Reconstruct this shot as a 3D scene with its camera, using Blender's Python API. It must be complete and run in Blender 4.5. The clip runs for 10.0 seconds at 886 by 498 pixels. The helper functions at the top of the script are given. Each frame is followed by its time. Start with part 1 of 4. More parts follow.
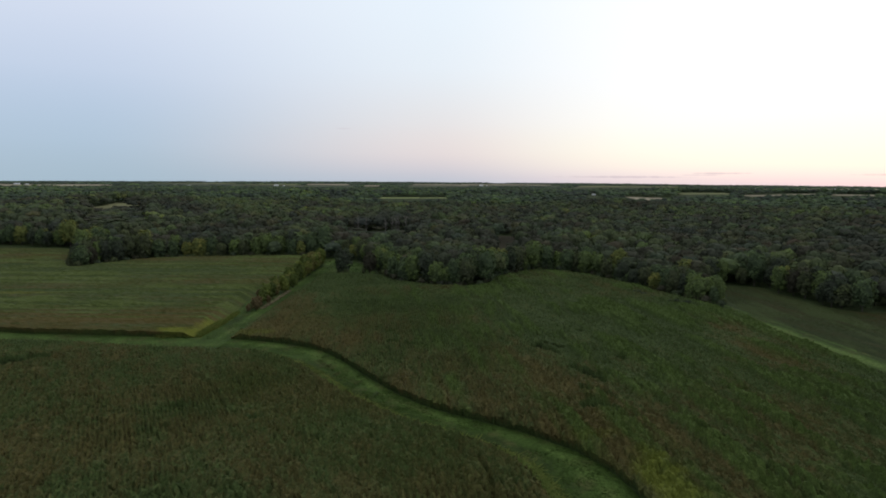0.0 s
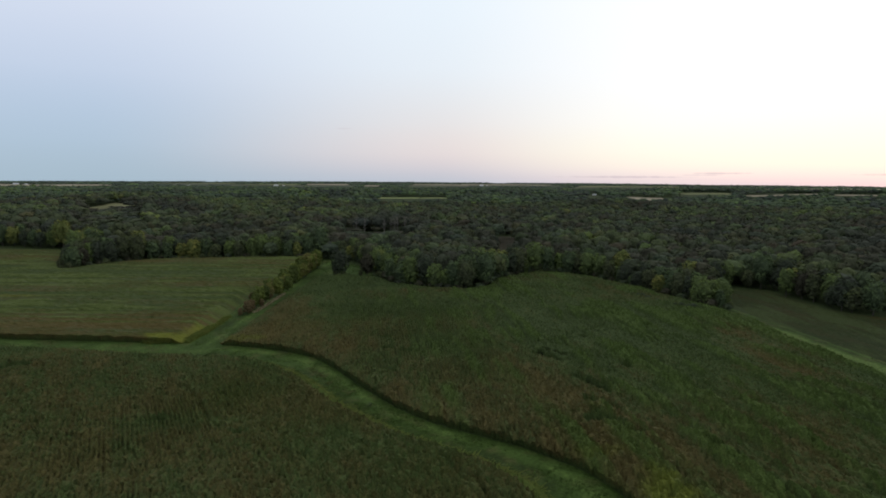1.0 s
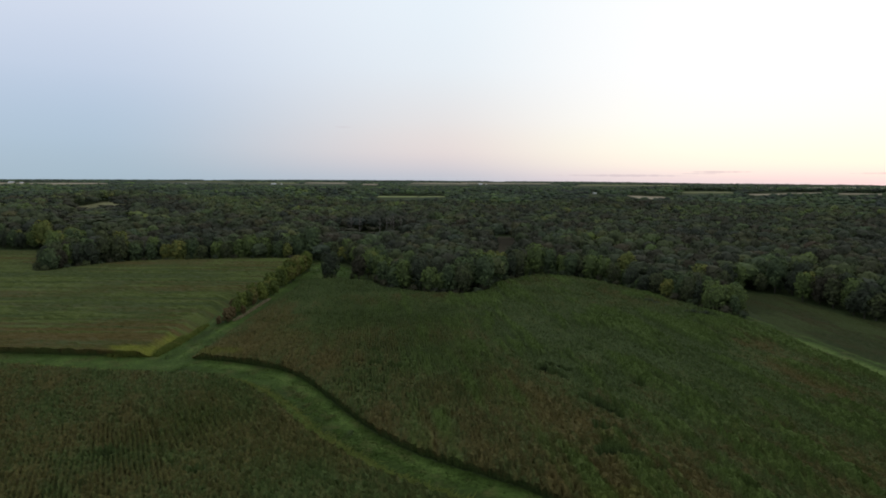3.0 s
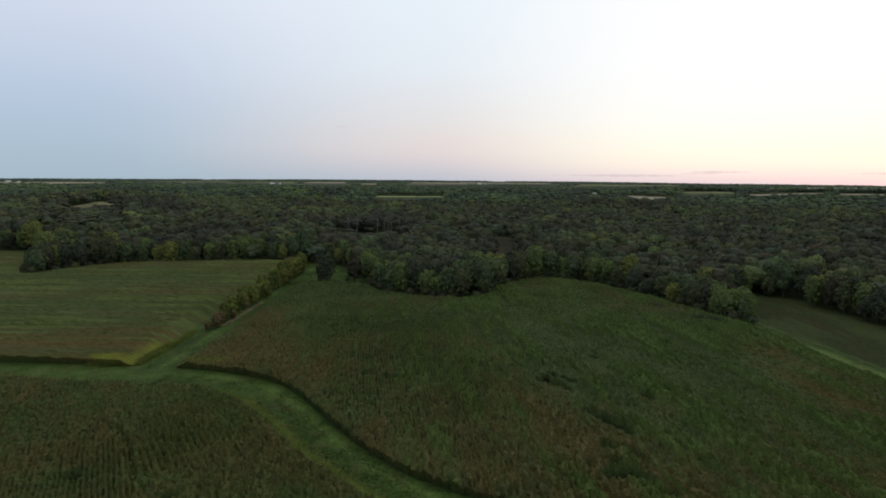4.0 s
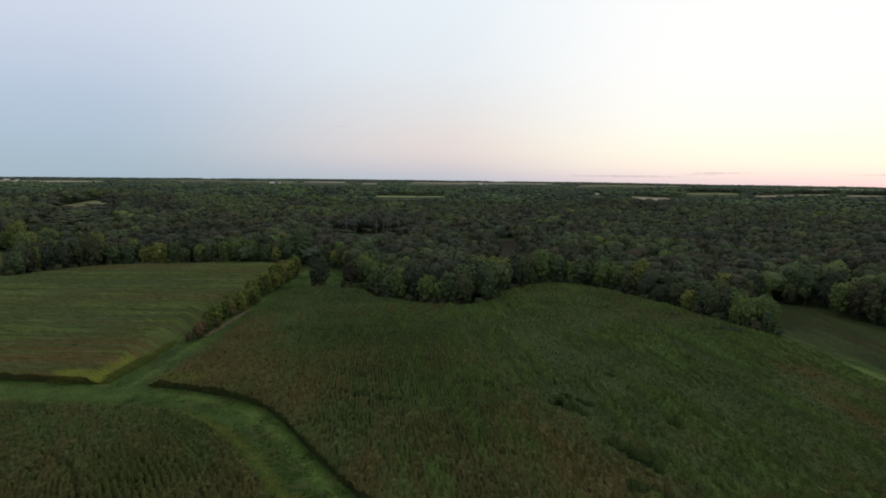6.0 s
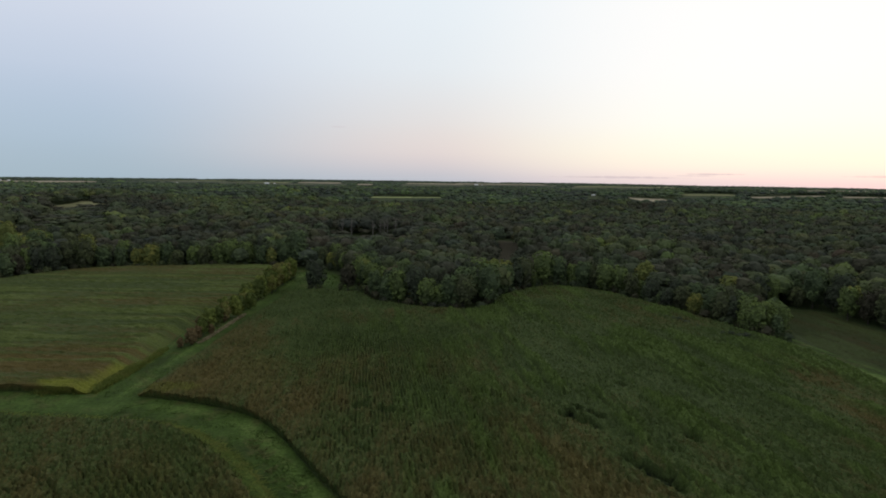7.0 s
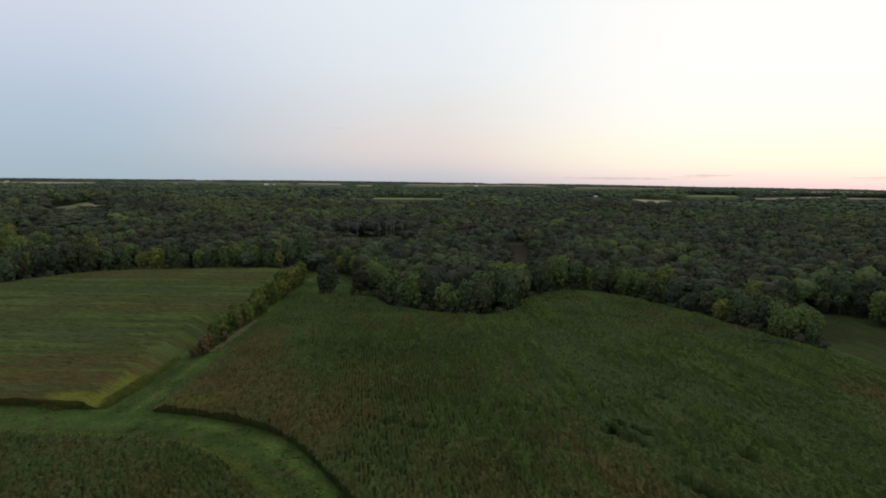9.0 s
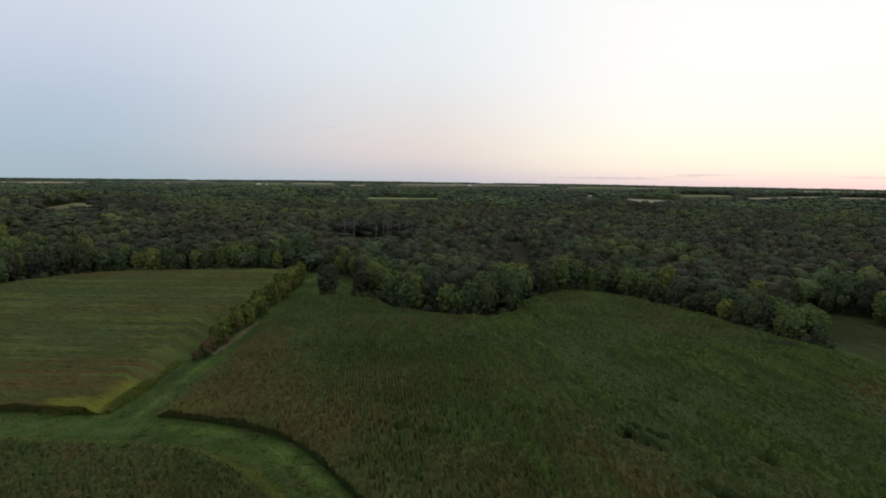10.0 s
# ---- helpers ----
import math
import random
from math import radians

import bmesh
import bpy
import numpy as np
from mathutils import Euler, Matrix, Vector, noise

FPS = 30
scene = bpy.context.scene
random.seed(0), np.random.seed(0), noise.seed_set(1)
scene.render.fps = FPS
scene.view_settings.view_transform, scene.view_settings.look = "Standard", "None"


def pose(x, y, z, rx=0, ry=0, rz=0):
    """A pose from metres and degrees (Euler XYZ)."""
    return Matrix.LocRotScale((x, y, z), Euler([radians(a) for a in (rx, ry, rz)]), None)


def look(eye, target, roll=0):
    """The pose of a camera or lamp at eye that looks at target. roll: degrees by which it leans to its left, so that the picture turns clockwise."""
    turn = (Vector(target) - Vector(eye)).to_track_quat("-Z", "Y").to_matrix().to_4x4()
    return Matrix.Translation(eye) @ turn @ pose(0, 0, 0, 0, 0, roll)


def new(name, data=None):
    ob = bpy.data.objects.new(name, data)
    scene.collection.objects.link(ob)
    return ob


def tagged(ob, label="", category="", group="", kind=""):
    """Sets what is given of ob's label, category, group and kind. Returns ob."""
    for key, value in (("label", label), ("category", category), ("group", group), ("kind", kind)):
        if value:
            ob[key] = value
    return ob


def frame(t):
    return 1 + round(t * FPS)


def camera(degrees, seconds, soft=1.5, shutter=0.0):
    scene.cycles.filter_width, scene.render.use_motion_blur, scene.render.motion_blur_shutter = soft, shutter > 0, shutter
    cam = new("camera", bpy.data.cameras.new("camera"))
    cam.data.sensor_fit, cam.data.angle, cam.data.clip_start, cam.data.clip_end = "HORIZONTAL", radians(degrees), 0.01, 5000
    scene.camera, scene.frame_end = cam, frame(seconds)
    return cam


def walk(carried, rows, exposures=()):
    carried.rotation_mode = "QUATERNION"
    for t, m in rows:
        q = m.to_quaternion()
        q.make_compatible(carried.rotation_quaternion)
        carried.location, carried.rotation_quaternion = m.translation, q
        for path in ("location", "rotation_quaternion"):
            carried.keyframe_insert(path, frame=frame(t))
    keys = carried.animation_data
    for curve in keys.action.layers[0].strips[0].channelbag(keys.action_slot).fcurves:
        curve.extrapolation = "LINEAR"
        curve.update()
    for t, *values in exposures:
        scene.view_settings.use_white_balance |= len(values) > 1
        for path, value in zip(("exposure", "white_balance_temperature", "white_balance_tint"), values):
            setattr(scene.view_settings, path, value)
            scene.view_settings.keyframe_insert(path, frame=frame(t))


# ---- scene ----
cam = camera(76.6, 10.0, soft=1.85)
PATH = [
    (0, (1.005, -1.145, 49.81), (0.998, 0.841, 49.573), 0.4),
    (0.5, (1.397, 2.086, 49.827), (1.388, 4.072, 49.59), 0.4),
    (1, (1.782, 5.513, 49.819), (1.774, 7.499, 49.582), 0.4),
    (1.5, (2.088, 9.188, 49.775), (2.081, 11.173, 49.537), 0.4),
    (2, (2.549, 12.853, 49.744), (2.542, 14.839, 49.505), 0.4),
    (2.5, (3.03, 16.787, 49.676), (3.024, 18.772, 49.435), 0.4),
    (4, (3.778, 28.34, 49.877), (3.776, 30.325, 49.634), 0.5),
    (4.5, (4.008, 32.205, 49.86), (4.007, 34.19, 49.616), 0.6),
    (5, (4.318, 35.942, 49.729), (4.314, 37.927, 49.486), 0.6),
    (5.5, (4.117, 39.618, 49.704), (4.111, 41.603, 49.46), 0.7),
    (7, (1.378, 48.785, 49.587), (1.392, 50.77, 49.347), 0.8),
    (7.5, (-0.264, 51.054, 49.625), (-0.239, 53.04, 49.385), 0.9),
    (8, (-2.185, 53.059, 49.595), (-2.162, 55.044, 49.357), 0.9),
    (8.5, (-4.057, 54.417, 49.67), (-4.036, 56.403, 49.433), 0.9),
    (9, (-5.744, 55.701, 49.735), (-5.725, 57.686, 49.499), 0.8),
    (9.5, (-7.485, 56.732, 49.788), (-7.455, 58.718, 49.552), 0.8),
    (10, (-9.596, 57.899, 49.715), (-9.551, 59.885, 49.478), 0.8),
]
walk(cam, [(t, look(eye, target, roll)) for t, eye, target, roll in PATH],
     [(0, .03, 6400, 10), (2.5, .01, 6450, 10), (5.5, -.02, 6530, 10), (7.5, -.03, 6620, 10), (10, -.03, 6680, 10)])

# ---- world: clear sky a little after sunset ----
SUN_AZ = radians(44)          # bright quarter, clockwise from +y
SUN_DIR = Vector((math.sin(SUN_AZ), math.cos(SUN_AZ), 0.0))


def build_world():
    w = bpy.data.worlds.new("dusk_sky")
    scene.world = w
    w.use_nodes = True
    nt = w.node_tree
    nt.nodes.clear()
    N, L = nt.nodes.new, nt.links.new
    out, bg = N("ShaderNodeOutputWorld"), N("ShaderNodeBackground")
    tc = N("ShaderNodeTexCoord")
    sep = N("ShaderNodeSeparateXYZ")
    L(tc.outputs["Generated"], sep.inputs[0])
    # azimuth: cosine of the angle to the bright quarter
    flat = N("ShaderNodeVectorMath"); flat.operation = "MULTIPLY"
    flat.inputs[1].default_value = (1, 1, 0)
    L(tc.outputs["Generated"], flat.inputs[0])
    nrm = N("ShaderNodeVectorMath"); nrm.operation = "NORMALIZE"
    L(flat.outputs[0], nrm.inputs[0])
    dot = N("ShaderNodeVectorMath"); dot.operation = "DOT_PRODUCT"
    dot.inputs[1].default_value = SUN_DIR
    L(nrm.outputs[0], dot.inputs[0])

    def ramp(stops, src):
        r = N("ShaderNodeValToRGB")
        r.color_ramp.interpolation = "B_SPLINE"
        els = r.color_ramp.elements
        while len(els) < len(stops):
            els.new(0.5)
        for e, (p, c) in zip(els, stops):
            e.position, e.color = p, (*c, 1)
        L(src, r.inputs[0])
        return r.outputs[0]

    z = sep.outputs[2]
    away = ramp([(0.0, (.38, .49, .57)), (.06, (.40, .53, .66)), (.16, (.51, .60, .76)), (.33, (.76, .80, .90)), (.6, (.76, .80, .86)), (1, (.74, .76, .80))], z)
    mid = ramp([(0.0, (.50, .54, .61)), (.022, (.62, .60, .65)), (.05, (.78, .69, .68)), (.10, (.77, .74, .74)), (.19, (.77, .84, .90)), (.4, (.84, .93, 1.0)), (1, (.76, .78, .82))], z)
    low = ramp([(0.0, (.80, .68, .70)), (.012, (.91, .79, .76)), (.028, (1.0, .92, .80)), (.055, (1.0, .99, .84)), (.10, (1.0, 1.0, .95)), (.18, (1.0, 1.0, 1.0)), (.4, (1., 1., 1.)), (1, (.78, .79, .82))], z)

    def step(a, b):
        m = N("ShaderNodeMapRange"); m.interpolation_type = "SMOOTHSTEP"
        m.inputs[1].default_value, m.inputs[2].default_value = a, b
        L(dot.outputs[1], m.inputs[0])
        return m.outputs[0]

    def mix(f, a, b):
        m = N("ShaderNodeMix"); m.data_type = "RGBA"
        L(f, m.inputs[0]); L(a, m.inputs[6]); L(b, m.inputs[7])
        return m.outputs[2]

    rear = ramp([(0.0, (.22, .27, .34)), (.2, (.32, .39, .48)), (.5, (.58, .63, .72)), (1, (.74, .76, .80))], z)
    c = mix(step(-.75, .05), rear, away)
    c = mix(step(.22, .80), c, mid)
    c = mix(step(.70, .97), c, low)
    # a few thin grey cloud streaks low over the bright horizon: azimuth, height, half width, half thickness
    az = N("ShaderNodeMath"); az.operation = "ARCTAN2"
    L(sep.outputs[0], az.inputs[0]); L(sep.outputs[1], az.inputs[1])
    ns = N("ShaderNodeTexNoise"); ns.inputs["Scale"].default_value = 60; ns.inputs["Detail"].default_value = 3
    L(tc.outputs["Generated"], ns.inputs["Vector"])

    def calc(op, a, b, clamp=False):
        m = N("ShaderNodeMath"); m.operation = op; m.use_clamp = clamp
        for k, q in enumerate((a, b)):
            if isinstance(q, (int, float)):
                m.inputs[k].default_value = q
            else:
                L(q, m.inputs[k])
        return m.outputs[0]

    grey = N("ShaderNodeRGB"); grey.outputs[0].default_value = (.56, .50, .55, 1)
    for ca, ch, wa, wh, k in ((17.5, .0105, 6.5, .0022, .55), (25.8, .0168, 2.6, .0016, .6), (38.5, .0145, 3.2, .0016, .5), (24.0, .0140, 2.0, .0012, .4), (-10.2, .090, .8, .0016, .25)):
        u = calc("DIVIDE", calc("SUBTRACT", az.outputs[0], radians(ca)), radians(wa))
        v = calc("DIVIDE", calc("SUBTRACT", z, ch), wh)
        e = calc("ADD", calc("MULTIPLY", u, u), calc("MULTIPLY", v, v))
        e = calc("ADD", e, calc("MULTIPLY", calc("SUBTRACT", ns.outputs[0], .5), 2.5))
        c = mix(calc("MULTIPLY", calc("SUBTRACT", 1.1, e, True), k), c, grey.outputs[0])
    # the physical twilight sky underneath
    sky = N("ShaderNodeTexSky"); sky.sky_type = "NISHITA"; sky.sun_disc = False
    sky.sun_elevation, sky.sun_rotation = radians(0.5), SUN_AZ
    add = N("ShaderNodeMix"); add.data_type = "RGBA"; add.blend_type = "ADD"
    add.inputs[0].default_value = 0.02
    L(c, add.inputs[6]); L(sky.outputs[0], add.inputs[7])
    L(add.outputs[2], bg.inputs[0])
    bg.inputs[1].default_value = 1.0
    L(bg.outputs[0], out.inputs[0])


build_world()
sun = new("sun", bpy.data.lights.new("sun", "SUN"))
sun.data.energy, sun.data.angle, sun.data.color = 0.25, radians(25), (1, .86, .68)
sun.matrix_world = look(Vector((SUN_DIR.x, SUN_DIR.y, .22)) * 100, (0, 0, 0))


# ---- materials ----
def material(name, stops, scale=1.0, rough=0.9, bump=0.0, bump_scale=8.0, attr="", attr_stops=None, rnd=0.0, fine=0.25, fine_scale=6.0, coord="Object", spec=0.07, trans=0.0, lush=None, streak=None, hue=False, wobble=.55):
    """A noise-driven surface: stops are colours along a large noise, fine a second, smaller variation."""
    m = bpy.data.materials.new(name)
    m.use_nodes = True
    nt = m.node_tree
    N, L = nt.nodes.new, nt.links.new
    b = nt.nodes["Principled BSDF"]
    b.inputs["Roughness"].default_value = rough
    b.inputs["Specular IOR Level"].default_value = spec
    tc = N("ShaderNodeTexCoord")
    vec = tc.outputs[coord]
    n1 = N("ShaderNodeTexNoise"); n1.inputs["Scale"].default_value = scale; n1.inputs["Detail"].default_value = 5
    n1.inputs["Roughness"].default_value = .62
    L(vec, n1.inputs["Vector"])
    fac = n1.outputs[0]
    if attr:
        a = N("ShaderNodeAttribute"); a.attribute_name = attr
        mx = N("ShaderNodeMath"); mx.operation = "MULTIPLY_ADD"
        sub = N("ShaderNodeMath"); sub.operation = "SUBTRACT"; sub.inputs[1].default_value = .5
        L(fac, sub.inputs[0]); L(sub.outputs[0], mx.inputs[0]); mx.inputs[1].default_value = wobble
        L(a.outputs["Fac"], mx.inputs[2])
        fac = mx.outputs[0]
    if rnd:
        oi = N("ShaderNodeObjectInfo")
        mx = N("ShaderNodeMath"); mx.operation = "MULTIPLY_ADD"; mx.inputs[1].default_value = rnd
        L(oi.outputs["Random"], mx.inputs[0])
        s2 = N("ShaderNodeMath"); s2.operation = "SUBTRACT"; s2.inputs[1].default_value = rnd / 2
        L(fac, s2.inputs[0]); L(s2.outputs[0], mx.inputs[2])
        fac = mx.outputs[0]
    r = N("ShaderNodeValToRGB")
    els = r.color_ramp.elements
    while len(els) < len(stops):
        els.new(.5)
    for e, (p, c) in zip(els, stops):
        e.position, e.color = p, (*c, 1)
    L(fac, r.inputs[0])
    col = r.outputs[0]
    if streak:
        ak = N("ShaderNodeAttribute"); ak.attribute_name = "streak"
        mk = N("ShaderNodeMix"); mk.data_type = "RGBA"; mk.inputs[7].default_value = (*streak, 1)
        L(ak.outputs["Fac"], mk.inputs[0]); L(col, mk.inputs[6])
        col = mk.outputs[2]
    if lush:
        al = N("ShaderNodeAttribute"); al.attribute_name = "lush"
        ml = N("ShaderNodeMix"); ml.data_type = "RGBA"; ml.inputs[7].default_value = (*lush, 1)
        L(al.outputs["Fac"], ml.inputs[0]); L(col, ml.inputs[6])
        col = ml.outputs[2]
    if hue:   # some crowns turn rusty, some bluish; far woods' painted haze uses the bluish
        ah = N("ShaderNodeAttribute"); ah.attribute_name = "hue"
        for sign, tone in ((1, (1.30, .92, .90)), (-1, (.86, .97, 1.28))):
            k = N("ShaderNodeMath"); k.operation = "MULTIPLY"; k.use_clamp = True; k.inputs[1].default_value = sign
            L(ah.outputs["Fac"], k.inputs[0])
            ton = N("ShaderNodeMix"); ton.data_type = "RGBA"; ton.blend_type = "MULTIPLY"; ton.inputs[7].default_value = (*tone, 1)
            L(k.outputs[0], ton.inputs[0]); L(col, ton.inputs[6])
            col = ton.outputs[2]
    n2 = N("ShaderNodeTexNoise"); n2.inputs["Scale"].default_value = fine_scale; n2.inputs["Detail"].default_value = 4
    L(vec, n2.inputs["Vector"])
    mr = N("ShaderNodeMapRange"); mr.inputs[1].default_value, mr.inputs[2].default_value = .3, .7
    mr.inputs[3].default_value, mr.inputs[4].default_value = 1 - fine, 1 + fine
    L(n2.outputs[0], mr.inputs[0])
    vm = N("ShaderNodeVectorMath"); vm.operation = "SCALE"
    L(col, vm.inputs[0]); L(mr.outputs[0], vm.inputs["Scale"])
    L(vm.outputs[0], b.inputs["Base Color"])
    if bump:
        n3 = N("ShaderNodeTexNoise"); n3.inputs["Scale"].default_value = bump_scale; n3.inputs["Detail"].default_value = 6
        L(vec, n3.inputs["Vector"])
        bp = N("ShaderNodeBump"); bp.inputs["Strength"].default_value = bump; bp.inputs["Distance"].default_value = .3
        L(n3.outputs[0], bp.inputs["Height"]); L(bp.outputs[0], b.inputs["Normal"])
    if trans:
        t = N("ShaderNodeBsdfTranslucent")
        L(vm.outputs[0], t.inputs[0])
        ms = N("ShaderNodeMixShader"); ms.inputs[0].default_value = trans
        L(b.outputs[0], ms.inputs[1]); L(t.outputs[0], ms.inputs[2])
        L(ms.outputs[0], nt.nodes["Material Output"].inputs[0])
    return m


M_SOIL = material("pasture_ground", [(.35, (.029, .042, .015)), (.55, (.038, .053, .019)), (.7, (.048, .055, .022))], .03, bump=.5, bump_scale=1.5, fine=.3, fine_scale=.8)
M_GRASS = material("mown_grass", [(.0, (.026, .042, .010)), (.35, (.035, .061, .012)), (.62, (.047, .080, .017)), (.85, (.060, .098, .021)), (1, (.074, .114, .027))], .35, attr="tint", bump=.7, bump_scale=4, fine=.32, fine_scale=1.3, lush=(.070, .070, .024), wobble=.75)
M_VERGE = material("verge_grass", [(.2, (.045, .072, .014)), (.5, (.063, .092, .018)), (.8, (.084, .108, .024))], .5, attr="tint", bump=.8, bump_scale=4, fine=.35, fine_scale=1.5, wobble=.8)
M_TALL = material("tall_grass", [(.3, (.10, .135, .03)), (.5, (.125, .155, .036)), (.7, (.155, .165, .045))], .3, fine=.3, trans=.45)
# first stop is near-black: the holes' shade painted as crop colour
CORN = [(.0, (.009, .013, .006)), (.14, (.043, .063, .020)), (.32, (.053, .077, .023)), (.48, (.062, .073, .024)), (.66, (.074, .067, .023)), (.95, (.090, .072, .025))]
M_CORN = material("corn_leaves", CORN, .35, attr="dry", bump=.6, bump_scale=5, fine=.35, fine_scale=2.5, trans=.12, lush=(.105, .122, .020), streak=(.063, .096, .022), spec=.09, rough=.9)
M_RIPE = material("ripening_corn_leaves", [(p, tuple(v * k for v, k in zip(c, (1.02, .96, .92)))) for p, c in CORN], .35, attr="dry", bump=.6, bump_scale=5, fine=.3, fine_scale=2.5, trans=.12, lush=(.130, .142, .022), streak=(.082, .106, .027), spec=.09, rough=.9)
M_LOW = material("low_crop_leaves", [(p, tuple(.48 * v for v in c)) for p, c in CORN], .35, attr="dry", bump=.6, bump_scale=5, fine=.3, fine_scale=2.5, trans=.12, streak=(.042, .058, .018))
M_LEAF = material("tree_leaves", [(.0, (.044, .049, .033)), (.26, (.058, .073, .038)), (.5, (.080, .106, .043)), (.8, (.120, .164, .047)), (1, (.168, .192, .052))], .25, attr="tint", fine=.16, fine_scale=1.6, trans=.06, hue=True, wobble=.3)
M_LEAFY = material("hedge_leaves", [(.1, (.075, .098, .028)), (.45, (.118, .150, .036)), (.7, (.175, .200, .046)), (.9, (.160, .150, .052))], .25, rnd=.9, fine=.35, fine_scale=2.2, trans=.25)
M_RUST = material("rusty_leaves", [(.2, (.105, .086, .040)), (.5, (.138, .104, .050)), (.8, (.172, .124, .060))], .25, rnd=.3, fine=.35, fine_scale=2.2, trans=.25)
M_DULLWEED = material("dull_weeds", [(.3, (.070, .088, .028)), (.7, (.10, .105, .038))], .5, fine=.35, trans=.2)
M_BARK = material("bark", [(.3, (.05, .042, .034)), (.7, (.11, .10, .085))], 2.0, bump=.8, fine=.3)
M_PALE = material("pale_dead_bark", [(.3, (.12, .11, .095)), (.7, (.20, .185, .16))], 2.0, bump=.6, fine=.3)
M_STUBBLE = material("ripe_field", [(.3, (.22, .19, .13)), (.7, (.30, .26, .18))], .02, fine=.2, bump=.3)
M_HAY = material("hay_meadow", [(.3, (.12, .13, .06)), (.7, (.16, .165, .075))], .02, fine=.2, bump=.3)
M_PALEHAY = material("dry_hay_meadow", [(.3, (.15, .155, .075)), (.7, (.20, .195, .10))], .05, fine=.2, bump=.3)
M_LEY = material("light_meadow", [(.3, (.22, .26, .10)), (.7, (.28, .31, .13))], .02, fine=.2, bump=.3)
M_DRYGRASS = material("dry_grass", [(.3, (.20, .17, .10)), (.7, (.30, .26, .16))], .5, fine=.3, trans=.2)
# brown rough grass, its colour darkened to hold the surrounding trees' shade
M_DULL = material("rough_grass_shaded", [(.3, (.034, .032, .019)), (.7, (.050, .044, .027))], .2, fine=.3, bump=.4)
M_WHITE = material("white_siding", [(.3, (.56, .56, .55)), (.7, (.66, .66, .64))], 1.0, rough=.6, fine=.05)
M_ROOF = material("grey_metal_roof", [(.3, (.45, .46, .47)), (.7, (.60, .61, .62))], .6, rough=.5, fine=.1)
M_PLAIN = material("patchwork_of_far_fields", [(.30, (.034, .046, .027)), (.46, (.045, .058, .030)), (.52, (.085, .092, .050)), (.56, (.045, .058, .031)), (.62, (.13, .120, .082)), (.68, (.050, .062, .032)), (.78, (.12, .11, .075))], .0045, fine=.15, fine_scale=.02)
M_GLASS = material("dark_window_glass", [(.3, (.03, .035, .04)), (.7, (.05, .055, .06))], 1, rough=.15, fine=.1, spec=.5)


# ---- shared shape helpers ----
def mesh_from(name, verts, faces, mat, attrs=None, smooth=False):
    verts, faces = np.asarray(verts, np.float32), np.asarray(faces, np.int32)
    me = bpy.data.meshes.new(name)
    n, k = faces.shape
    me.vertices.add(len(verts)); me.vertices.foreach_set("co", verts.ravel())
    me.loops.add(n * k); me.loops.foreach_set("vertex_index", faces.ravel())
    me.polygons.add(n)
    me.polygons.foreach_set("loop_start", np.arange(0, n * k, k, dtype=np.int32))
    me.update(calc_edges=True)
    me.polygons.foreach_set("use_smooth", np.full(n, smooth, bool))
    for key, vals in (attrs or {}).items():
        a = me.attributes.new(key, "FLOAT", "POINT")
        a.data.foreach_set("value", np.asarray(vals, np.float32))
    me.materials.append(mat)
    return me


def part(name, me, parent, label=""):
    ob = new(name, me)
    ob.parent = parent
    if label:
        tagged(ob, label)
    return ob


rng = np.random.default_rng(7)
_grids = [rng.random((64, 64)) for _ in range(4)]


def vnoise(x, y, size, k=0):
    """Smooth value noise, 0 to 1, with features about size metres wide."""
    g = _grids[k]
    u, v = np.asarray(x, float) / size + 1000, np.asarray(y, float) / size + 1000
    i, j = np.floor(u).astype(int), np.floor(v).astype(int)
    fu, fv = u - i, v - j
    fu, fv = fu * fu * (3 - 2 * fu), fv * fv * (3 - 2 * fv)
    a, b = g[i % 64, j % 64], g[(i + 1) % 64, j % 64]
    c, d = g[i % 64, (j + 1) % 64], g[(i + 1) % 64, (j + 1) % 64]
    return (a * (1 - fu) + b * fu) * (1 - fv) + (c * (1 - fu) + d * fu) * fv


def ground_z(x, y):
    """The lie of the land: level fields, a wooded rise behind them, an upland plain to the horizon."""
    x, y = np.asarray(x, float), np.asarray(y, float)
    r, az = np.hypot(x, y), np.degrees(np.arctan2(x, y))
    z = np.interp(r, [0, 420, 600, 800, 1000, 1120, 1250, 1500, 2000, 2500, 3000, 4000, 5000], [0, 0, 1, 4, 8, 15, 22, 22, 21, 24, 31, 38, 43.5])
    far = np.clip((r - 400) / 200, 0, 1) * np.interp(r, [0, 1000, 1400], [1, 1, .3])
    z = z + far * (9 * (vnoise(x, y, 110, 0) - .5) + 5 * (vnoise(x, y, 300, 1) - .5))
    z = z + 7 * np.clip((-az - 12) / 14, 0, 1) * np.interp(r, [430, 620, 900, 1200], [0, 1, 1, 0])
    z = z + 4 * np.exp(-((x + 425) ** 2 + (y - 750) ** 2) / 90 ** 2)
    z = z + 8 * np.exp(-((r - 1450) / 170) ** 2) * np.clip((az - 15) / 6, 0, 1)
    z = z - 11 * np.clip((np.abs(az - 2) - 12) / 26, 0, 1) * np.clip((r - 2300) / 2200, 0, 1)
    return z + 4 * np.exp(-((x - 335) / 70) ** 2 - ((y - 1080) / 120) ** 2)


def inside(poly, x, y):
    x, y = np.asarray(x, float), np.asarray(y, float)
    hit = np.zeros(x.shape, bool)
    px, py = np.array(poly, float).T
    j = len(px) - 1
    for i in range(len(px)):
        if py[i] != py[j]:
            hit ^= ((py[i] > y) != (py[j] > y)) & (x < (px[j] - px[i]) * (y - py[i]) / (py[j] - py[i]) + px[i])
        j = i
    return hit


